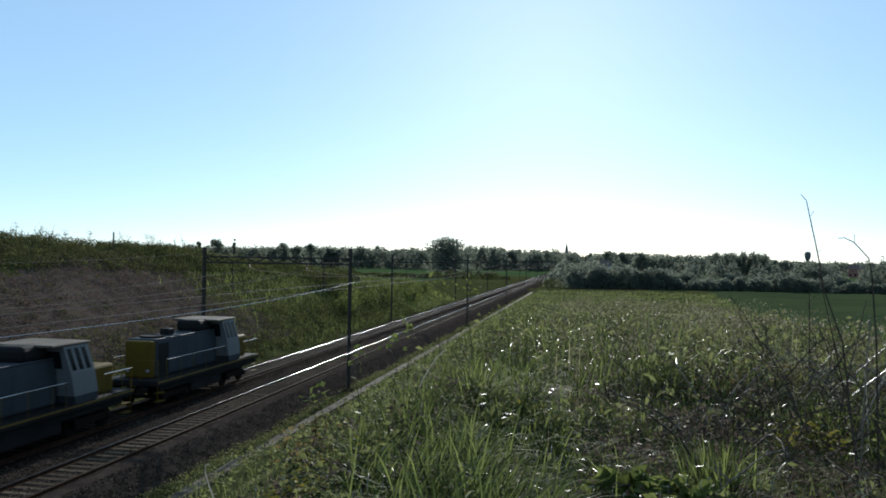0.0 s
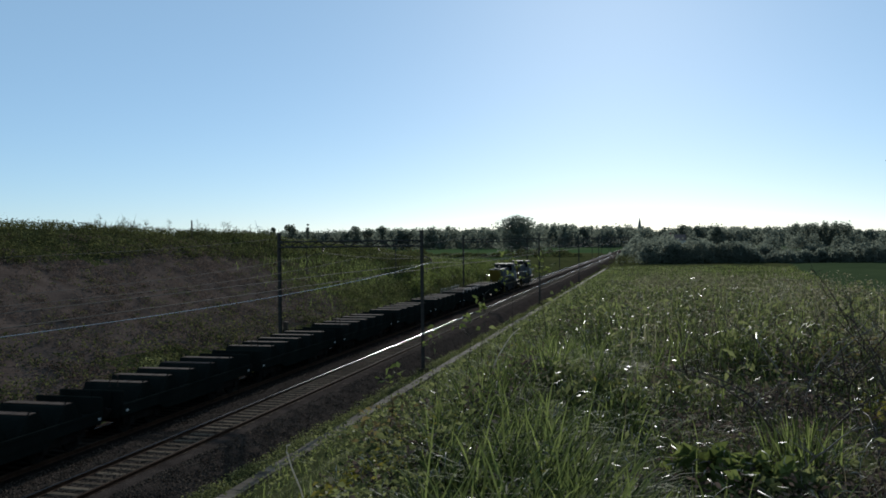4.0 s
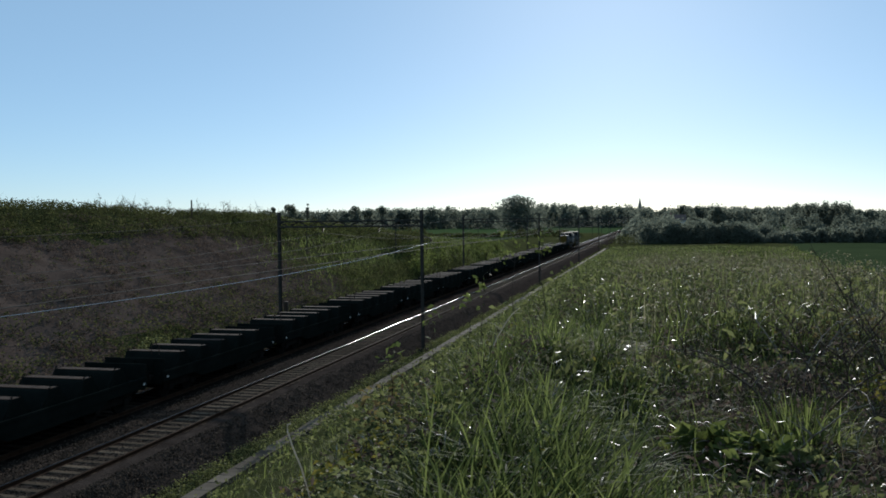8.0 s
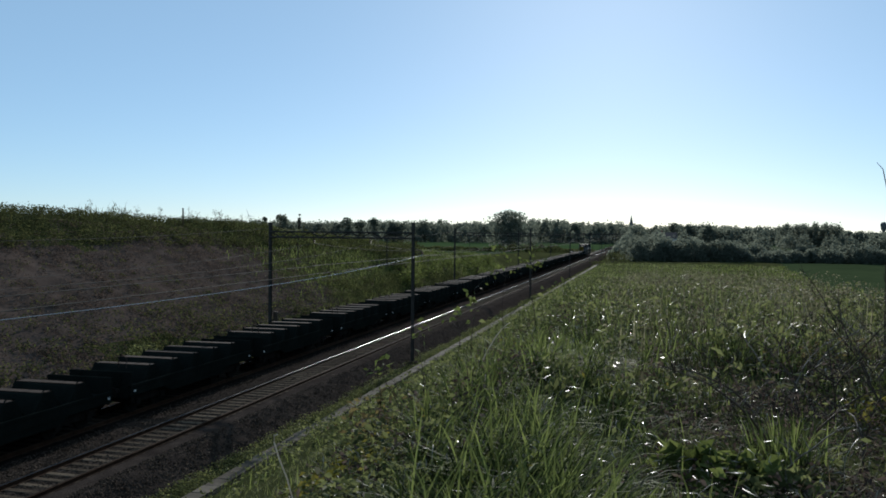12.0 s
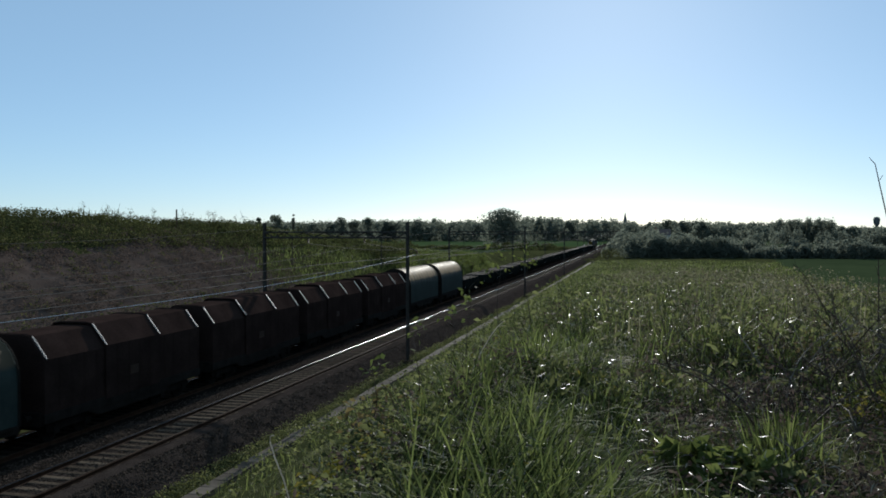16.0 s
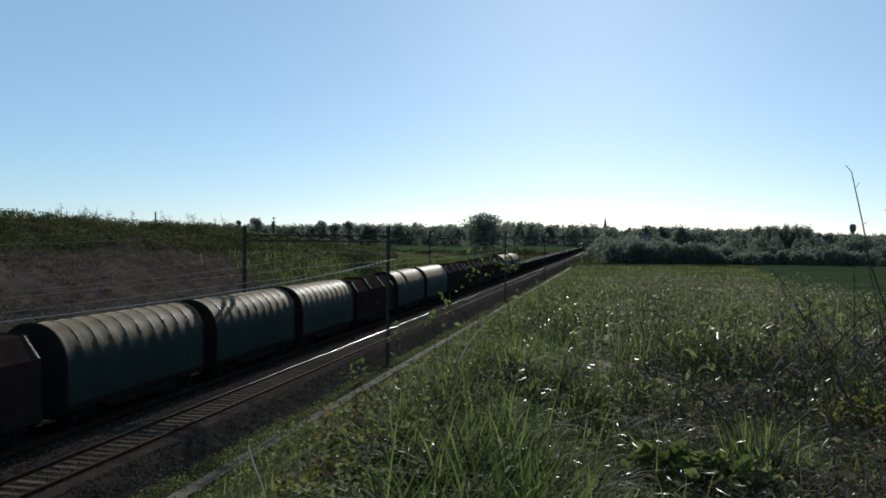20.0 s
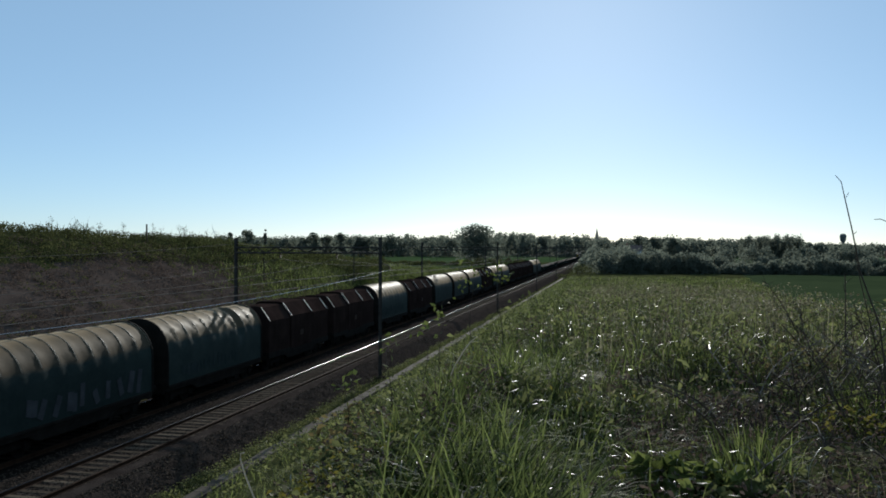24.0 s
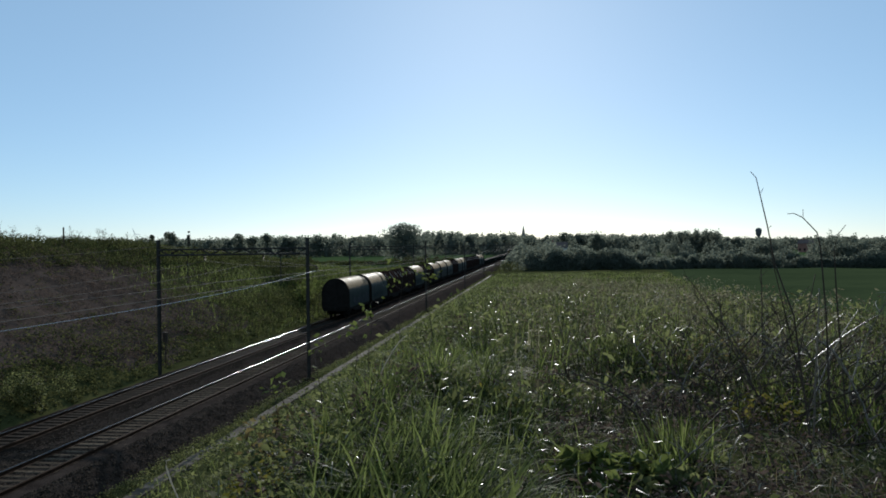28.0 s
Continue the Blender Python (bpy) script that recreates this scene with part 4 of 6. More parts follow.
def fan(rng, n, y0, y1, power, x_left, x_right):
    """Places on the plateau in front of the camera, denser near it."""
    y = y0 + (y1 - y0) * rng.random(n) ** power
    x = rng.uniform(0, 1, n) * (x_right(y) - x_left(y)) + x_left(y)
    return x, y


def crest(y):
    return -13.3 + 1.69 * (np.interp(y, RIGHT_Y, RIGHT_Z) + 0.95)


def around(rng, x, y, r, n):
    """Places scattered round a spot."""
    return rng.normal(x, r, n), rng.normal(y, r, n)


BARE = ((0.95, 6.9, 0.30, 0.4), (1.2, 4.6, 0.45, 0.3), (0.35, 6.0, 0.25, 0.35), (1.75, 8.0, 0.3, 0.5), (1.55, 5.6, 0.3, 0.25), (-0.5, 7.9, 0.3, 0.25), (0.3, 10.5, 0.6, 0.7), (2.6, 11.0, 0.5, 0.9))


def barren(x, y):
    return np.clip(sum(np.exp(-(((x - a) / r) ** 2 + ((y - b) / q) ** 2)) for a, b, r, q in BARE), 0, 1)


def make_foreground():
    rng = np.random.default_rng(11)
    wide = lambda y: np.minimum(0.62 * y + 1.0, 4.6 + 0.5 * np.sin(y * 0.9))
    # the long green grass, in tufts that fan out and lean together
    n = 3900
    x, y = fan(rng, n, 3.0, 15.0, 1.6, lambda y: -0.36 * y - 0.3, wide)
    lush = np.exp(-(((x + 0.155 * y) / (0.12 * y + 0.15)) ** 2)) * np.clip((13.5 - y) / 4, 0, 1)
    keep = rng.random(n) < np.clip(1.25 * lush * (0.25 + 0.9 * patchy(x, y, 2.1, 4.0)) + 0.22 * patchy(x, y, 1.3, 2.0) ** 2 - 0.9 * barren(x, y) - 0.45 * (patchy(x, y, 2.9, 5.0) < 0.40) - 0.8 * (x < -0.29 * y), 0.01, 1)
    x, y, lush = x[keep], y[keep], lush[keep]
    each = 30
    size = rng.uniform(0.5, 1.25, len(x)) * (0.55 + 0.6 * lush)
    head = np.repeat(rng.normal(0.25, 1.15, len(x)), each) + 0.7 * rng.normal(0, 1, len(x) * each)
    tx, ty = np.repeat(x, each) + rng.normal(0, 0.055, len(x) * each), np.repeat(y, each) + rng.normal(0, 0.055, len(x) * each)
    ln = np.repeat(size, each) * rng.uniform(0.14, 0.50, len(tx))
    stuff("long_grass", grow_blades(rng, tx, ty, lift(tx, ty), ln, rng.uniform(0.005, 0.0135, len(tx)), 0.5, 0.75, head, 0.24), M_BLADE, "long green backlit grass tufts on the bank top", "grass")
    x, y = fan(rng, 26000, 3.0, 17.0, 1.6, lambda y: np.maximum(-0.62 * y - 1.5, -4.0), wide)
    keep = rng.random(len(x)) < 0.25 + 0.5 * patchy(x, y, 1.4, 12.0) - 0.55 * (x > 0.3) - 0.45 * (x < -0.28 * y) - 0.7 * barren(x, y)
    x, y = x[keep], y[keep]
    stuff("meadow_grass", grow_blades(rng, x, y, lift(x, y), rng.uniform(0.10, 0.30, len(x)), rng.uniform(0.004, 0.008, len(x)), 0.6), M_BLADE, "finer green grass between the tufts", "grass")
    # single tufts standing in the drier growth
    for k, (cx, cy, r) in enumerate(((1.92, 7.0, 0.16), (2.35, 7.4, 0.18), (1.35, 9.6, 0.2), (2.9, 9.3, 0.25), (0.75, 5.1, 0.10), (0.9, 8.6, 0.16), (2.1, 5.9, 0.12), (3.2, 12.0, 0.4), (1.6, 12.5, 0.4), (0.6, 9.4, 0.2))):
        x, y = around(rng, cx, cy, r, 260)
        turn = np.arctan2(y - cy, x - cx)
        tuft = big_mesh("grass_tuft", *grow_blades(rng, x, y, lift(x, y), rng.uniform(0.16, 0.42, len(x)), rng.uniform(0.006, 0.014, len(x)), 0.35, 0.8, turn), M_BLADE)
        tagged(tuft, "loose tuft of green grass among dry weeds", "grass", "grass tufts", "stuff")
    # dead bramble leaves and litter on the drier side
    n = 2600
    x, y = fan(rng, n, 3.4, 16.0, 1.4, lambda y: 0.0 + 0 * y, wide)
    tall = rng.uniform(0.03, 0.24, n)
    keep = rng.random(n) < 0.3 + 0.6 * patchy(x, y, 0.8, 9.0) + 0.5 * barren(x, y)
    x, y, tall = x[keep], y[keep], tall[keep]
    c = clumps(rng, x, y, lift(x, y) - 0.02, tall * 1.0, tall, 18)
    stuff("dead_leaves", grow_leaves(rng, c, rng.uniform(0.015, 0.05, len(c))), M_DEAD, "brown withered leaves and bramble litter", "bramble")
    n = 700
    x, y = fan(rng, n, 4.2, 16.0, 1.4, lambda y: np.maximum(-0.6 * y, crest(y) - 1.0), lambda y: -0.8 - 0.02 * y)
    keep = rng.random(n) < 0.15 + 0.6 * patchy(x, y, 1.1, 6.0) ** 1.5
    x, y = x[keep], y[keep]
    tall = rng.uniform(0.06, 0.30, len(x))
    c = clumps(rng, x, y, lift(x, y), tall * 0.6, tall, 16)
    stuff("withered_edge_growth", grow_leaves(rng, c, rng.uniform(0.02, 0.06, len(c))), M_DEAD, "brown withered growth along the bank edge", "bramble")
    # brown tangles standing in the drier corner
    n = 520
    x, y = fan(rng, n, 5.5, 15.0, 1.2, lambda y: 0.35 + 0.02 * y, wide)
    keep = rng.random(n) < 0.2 + 0.8 * patchy(x, y, 1.2, 3.3)
    x, y = x[keep], y[keep]
    tall = rng.uniform(0.15, 0.55, len(x))
    c = clumps(rng, x, y, lift(x, y) - 0.02, tall * 0.45, tall, 34)
    stuff("brown_tangle", grow_leaves(rng, c, rng.uniform(0.012, 0.045, len(c)), 1.0, 0.35), M_DEAD, "brown tangles of dead herbs and bramble", "bramble")
    # short understorey so that the soil hardly shows
    x, y = fan(rng, 42000, 3.0, 16.0, 1.5, lambda y: np.maximum(-0.62 * y - 1.5, -5.0), wide)
    keep = rng.random(len(x)) > 0.75 * barren(x, y)
    x, y = x[keep], y[keep]
    stuff("short_grass", grow_blades(rng, x, y, lift(x, y), rng.uniform(0.05, 0.16, len(x)), rng.uniform(0.004, 0.008, len(x)), 0.7), M_WEED, "short dark undergrowth grass between the tufts", "grass")
    x, y = rng.uniform(-5.5, 4.6, 26000), rng.uniform(-9.0, 4.0, 26000)
    stuff("trodden_grass", grow_blades(rng, x, y, lift(x, y), rng.uniform(0.04, 0.14, len(x)), rng.uniform(0.005, 0.010, len(x)), 0.8), M_WEED, "short trodden grass on the bank top", "grass")
    # dry blades and stalks, bent every way
    x, y = fan(rng, 11000, 3.2, 18.0, 1.5, lambda y: np.maximum(-0.6 * y - 1, crest(y) - 0.5), wide)
    keep = rng.random(len(x)) < np.clip(0.03 + 0.55 * patchy(x, y, 0.9, 8.0) * (x > 0.2) + 0.5 * barren(x, y), 0, 1)
    x, y = x[keep], y[keep]
    ln = rng.uniform(0.08, 0.36, len(x)) * (1 + 0.7 * (rng.random(len(x)) < 0.15))
    stuff("dry_grass", grow_blades(rng, x, y, lift(x, y), ln, rng.uniform(0.0025, 0.0055, len(x)), 1.0, 0.9), M_STRAW, "dry straw-coloured grass stalks among the green", "grass")
    # broken straw lying flat on the bare spots
    spot = rng.integers(0, len(BARE), 1700)
    low = np.array(BARE)[spot]
    x, y = rng.normal(low[:, 0], low[:, 2] * 0.8), rng.normal(low[:, 1], low[:, 3] * 0.8)
    z = lift(x, y) + 0.03 + rng.uniform(0, 0.06, len(x))
    stuff("straw_litter", grow_blades(rng, x, y, z, rng.uniform(0.04, 0.24, len(x)), rng.uniform(0.003, 0.009, len(x)), 0.12, 0.0, None, 1.4), M_STRAW, "broken straw and twigs lying on bare soil", "litter")
    # small shiny curled leaves that flash in the low sun
    x, y = fan(rng, 4000, 3.4, 20.0, 1.2, lambda y: np.maximum(-0.4 * y, -1.8), wide)
    z = lift(x, y) + rng.uniform(0.06, 0.34, len(x))
    stuff("shiny_leaves", grow_leaves(rng, np.stack([x, y, z], -1), rng.uniform(0.02, 0.06, len(x)), 1.0, 0.11), M_GLOSS, "small curled withered leaves flashing in the sun", "weed")
    x, y = fan(rng, 1300, 3.6, 16.0, 1.2, lambda y: np.maximum(-0.3 * y, -1.2), wide)
    keep = rng.random(len(x)) < np.where(x > 0.2, 0.9, 0.45)
    x, y = x[keep], y[keep]
    stuff("dry_curls", grow_blades(rng, x, y, lift(x, y) + rng.uniform(0.05, 0.2, len(x)), rng.uniform(0.07, 0.22, len(x)), rng.uniform(0.0025, 0.0055, len(x)), 0.6, 1.3, None, 0.3), M_GLOSS, "thin dry curls of grass flashing in the sun", "grass")
    # broad-leaved weeds at the bank's edge and on the right
    n = 5200
    x, y = fan(rng, n, 3.4, 24.0, 1.5, lambda y: np.maximum(-0.6 * y - 1, crest(y) - 0.8), wide)
    keep = rng.random(n) < np.clip(0.85 * (x < -1.0 - 0.02 * y) + 0.14 * (x > 0.9) * patchy(x, y, 1.0, 4.0) + 0.05 - 0.3 * barren(x, y), 0, 1)
    x, y = x[keep], y[keep]
    tall = rng.uniform(0.10, 0.38, len(x)) * np.where(x < -0.8, 0.75, 0.8)
    c = clumps(rng, x, y, lift(x, y) - 0.02, tall * 0.55, tall, 26)
    stuff("weeds", grow_leaves(rng, c, rng.uniform(0.02, 0.065, len(c))), M_WEED, "broad-leaved green weeds along the bank edge", "weed")
    pick = rng.random(len(x)) < 0.08
    c = clumps(rng, x[pick], y[pick], lift(x[pick], y[pick]) + 0.05, tall[pick] * 0.6, tall[pick] * 1.1, 12)
    stuff("yellow_leaves", grow_leaves(rng, c, rng.uniform(0.015, 0.04, len(c))), M_YELLOW, "yellowing weed leaves scattered in the growth", "weed")
    # leafy clumps that stand apart: docks, turned herbs
    for cx, cy, r, tall, size, material, name, label in (
            (0.33, 4.75, 0.14, 0.17, 0.13, M_SHOOT, "dock_plant", "low clump of large green dock leaves"), (0.62, 4.6, 0.09, 0.12, 0.10, M_WEED, "dock_plant", "small rosette of broad green dock leaves"),
            (1.62, 9.0, 0.22, 0.34, 0.05, M_ORANGE, "turned_herb", "clump of yellow and orange turned leaves"), (1.35, 8.2, 0.16, 0.24, 0.045, M_ORANGE, "turned_herb", "small orange-leaved herb in dry growth"),
            (1.50, 6.3, 0.20, 0.22, 0.05, M_YELLOW, "turned_herb", "yellow-green leafy herb beside bare soil"), (1.0, 9.6, 0.16, 0.28, 0.05, M_YELLOW, "turned_herb", "yellowing herb among the grass"),
            (-1.93, 6.1, 0.09, 0.42, 0.055, M_ORANGE, "turned_herb", "brownish leafy weed at the bank edge"), (-1.72, 5.5, 0.16, 0.26, 0.06, M_WEED, "leafy_weed", "green leafy weed at the bank edge"),
            (-1.62, 4.7, 0.16, 0.22, 0.06, M_YELLOW, "turned_herb", "yellow-green weed above the slope"), (-2.05, 7.4, 0.14, 0.34, 0.06, M_WEED, "leafy_weed", "bushy green weed over the slope")):
        x, y = around(rng, cx, cy, r, 14)
        c = clumps(rng, x, y, lift(x, y), np.full(14, tall * 0.7), np.full(14, tall), 12)
        tagged(big_mesh(name, *grow_leaves(rng, c, rng.uniform(size * 0.6, size * 1.4, len(c)), 0.45, 0.55), material), label, "weed", "leafy clumps on the bank", "stuff")
    # ranker growth on the far part of the plateau: leafy herbs on stems, with an uneven top
    n = 1900
    y = 6.2 + 11.8 * rng.random(n) ** 0.9
    az = np.radians(rng.uniform(-7, 22, n))
    x = np.minimum(y * np.tan(az), 4.7 + 0.4 * np.sin(y))
    ok = (x > crest(y) + 0.4) & (rng.random(n) < 1.9 * patchy(x, y, 1.0, 2.5) - 0.35)
    x, y = x[ok], y[ok]
    az = np.degrees(np.arctan2(x, y))
    mound = patchy(x, y, 1.1, 7.0)
    roof = y * np.tan(np.radians(np.interp(az, [-7, -3, 1, 4, 8, 14, 22], [4.2, 2.7, 1.8, 2.0, 2.8, 3.3, 3.0]) + 2.6 * (1 - mound) ** 1.3 - 0.40))
    tall = np.clip((7.55 - roof - lift(x, y)) * rng.uniform(0.45, 1.02, len(x)) * np.interp(y, [6.2, 8.0, 12.0], [0.35, 0.6, 1.0]), 0.12, 1.15) * (1 - 0.6 * barren(x, y))
    each = 13
    up = rng.uniform(0.12, 1.0, (len(x), each))
    out = (0.05 + 0.16 * np.sin(np.pi * np.clip(up, 0, 0.95))) * rng.uniform(0.3, 1.0, up.shape)
    turn = rng.uniform(0, 2 * np.pi, up.shape)
    bend = rng.normal(0, 0.18, (len(x), 2))
    c = np.stack([x[:, None] + bend[:, :1] * up ** 2 + out * np.cos(turn), y[:, None] + bend[:, 1:] * up ** 2 + out * np.sin(turn), (lift(x, y)[:, None] + up * tall[:, None])], -1).reshape(-1, 3)
    kind = np.repeat(np.clip(rng.random(len(x)) + 0.5 * patchy(x, y, 1.5, 9.0) - 0.25, 0, 0.99), each)
    for name, low, high, big, slim, material, label in (("rank_herbs", 0.0, 0.42, 0.11, 0.38, M_WEED, "tall rank green herbs on the bank top"), ("rank_weeds", 0.42, 0.74, 0.09, 0.32, M_OLIVE, "rank dull green weeds and thistles on the bank top"),
                                                        ("withered_herbs", 0.74, 1.0, 0.07, 0.30, M_DEAD, "brown withered herbs standing among green weeds")):
        own = (kind >= low) & (kind < high)
        stuff(name, grow_leaves(rng, c[own], rng.uniform(big * 0.35, big, int(own.sum())), 1.0, slim), material, label, "weed")
    tx, ty = np.repeat(x, 13) + rng.normal(0, 0.12, len(x) * 13), np.repeat(y, 13) + rng.normal(0, 0.12, len(x) * 13)
    ln = np.repeat(tall, 13) * rng.uniform(0.5, 1.12, len(tx))
    stuff("rank_grass", grow_blades(rng, tx, ty, lift(tx, ty), ln, rng.uniform(0.005, 0.013, len(tx)), 0.55, 0.8), M_BLADE, "tall coarse grass between the rank weeds", "grass")
    bent = rng.random(len(x)) < 0.6
    tx, ty = x[bent] + rng.normal(0, 0.12, int(bent.sum())), y[bent] + rng.normal(0, 0.12, int(bent.sum()))
    top = lift(tx, ty) + tall[bent] * rng.uniform(0.35, 0.95, len(tx))
    stuff("bent_dry_blades", grow_blades(rng, tx, ty, top, rng.uniform(0.10, 0.30, len(tx)), rng.uniform(0.003, 0.007, len(tx)), 0.7, 1.1, None, 0.4), M_GLOSS, "bent dry blades flashing over the rank growth", "grass")
    tx, ty = np.repeat(x, 2) + rng.normal(0, 0.10, len(x) * 2), np.repeat(y, 2) + rng.normal(0, 0.10, len(x) * 2)
    stuff("dark_stalks", grow_blades(rng, tx, ty, lift(tx, ty), np.repeat(tall, 2) * rng.uniform(0.6, 1.15, len(tx)), rng.uniform(0.005, 0.010, len(tx)), 0.75, 0.3), M_TWIG, "dark dead stalks standing through the weeds", "weed")
    tip = rng.random(len(x)) < 0.25
    c = np.stack([x, y, lift(x, y) + tall * rng.uniform(0.7, 1.02, len(x))], -1)[tip] + rng.normal(0, 0.06, (int(tip.sum()), 3))
    stuff("withered_tips", grow_leaves(rng, c, rng.uniform(0.03, 0.08, len(c)), 1.0, 0.11), M_GLOSS, "withered shiny tips of tall weeds", "weed")
    # uneven mounds further out, so that the bank top breaks up against the hedge
    n = 420
    x, y = rng.uniform(-1.5, 9.0, n), 17 + 60 * rng.random(n) ** 1.4
    ok = (x < 4.0 + 0.10 * y) & (x > crest(y) + 1.0)
    x, y = x[ok], y[ok]
    tall = rng.uniform(0.3, 1.15, len(x)) * (0.35 + 0.9 * patchy(x, y, 0.5, 4.0))
    c = clumps(rng, x, y, lift(x, y) - 0.06, 0.15 + tall * 0.55, tall, 60)
    stuff("bank_top_mounds", grow_leaves(rng, c, rng.uniform(0.05, 0.13, len(c)), 1.0, 0.45), M_OLIVE, "uneven mounds of weeds and bramble on the bank top", "weed")
    # thin flowering stalks and seed heads over it
    x, y = fan(rng, 900, 8.5, 24.0, 1.2, lambda y: np.maximum(crest(y) + 0.8, -0.6), wide)
    high = np.exp(-(((x - 1.8) / 1.9) ** 2 + ((y - 14.0) / 4.5) ** 2))
    ln = rng.uniform(0.25, 0.75, len(x)) * (0.45 + 1.0 * high)
    stuff("seed_stalks", grow_blades(rng, x, y, lift(x, y) + 0.1, ln, rng.uniform(0.006, 0.014, len(x)), 0.3, 0.7), M_OLIVE, "thin weed stalks over the rank growth", "weed")
    pick = rng.random(len(x)) < 0.5
    c = np.stack([x, y, lift(x, y) + 0.1 + ln * 0.85], -1)[pick] + rng.normal(0, 0.06, (int(pick.sum()), 3))
    stuff("seed_heads", grow_leaves(rng, c, rng.uniform(0.010, 0.035, len(c)), 1.0, 0.3), M_GLOSS, "dry seed heads catching the sun", "weed")
    # growth further along the plateau, the slope and the verge
    n = 105000
    x, y = rng.uniform(-13.6, 18, n), 14 + 116 * rng.random(n) ** 1.5
    keep = (x < 4.3 + 0.11 * y) & ((x > -13.1) | (x < -14.35) | (y > 62))
    x, y = x[keep], y[keep]
    keep = rng.random(len(x)) < 0.35 + 0.65 * patchy(x, y, 0.45, 1.0)
    x, y = x[keep], y[keep]
    keep = (y > 32) | (rng.random(len(x)) < np.clip((y - 8) / 30, 0.2, 1))
    x, y = x[keep], y[keep]
    grow = 0.8 + y / 70
    stuff("bank_grass", grow_blades(rng, x, y, lift(x, y), rng.uniform(0.18, 0.5, len(x)), rng.uniform(0.008, 0.018, len(x)) * grow, 0.6), M_BLADE, "rough green grass down the cutting slope", "grass")
    n = 3000
    x, y = rng.uniform(-13.4, 5.0, n), 12 + 120 * rng.random(n) ** 1.5
    keep = (rng.random(n) < patchy(x, y, 0.3, 6.0)) & (x > -12.8)
    x, y = x[keep], y[keep]
    tall = rng.uniform(0.2, 0.75, len(x))
    c = clumps(rng, x, y, lift(x, y) - 0.05, tall * 0.7, tall, 22)
    stuff("bank_weeds", grow_leaves(rng, c, rng.uniform(0.05, 0.14, len(c))), M_WEED, "low leafy weeds and brambles on the slope", "weed")
    n = 4200
    x, y = rng.uniform(-15.15, -14.35, n), 18 + 100 * rng.random(n) ** 1.4
    x = x + 0.9 * (rng.random(n) < 0.4) * (y > 58)
    keep = rng.random(n) < 0.08 + patchy(x * 0.5, y, 0.5, 3.0) ** 1.8 * 1.2
    x, y = x[keep], y[keep]
    tall = rng.uniform(0.08, 0.4, len(x))
    c = clumps(rng, x, y, lift(x, y) - 0.03, tall * 0.9, tall, 20)
    stuff("verge_weeds", grow_leaves(rng, c, rng.uniform(0.04, 0.10, len(c))), M_WEED, "green weeds at the edge of the ballast", "weed")


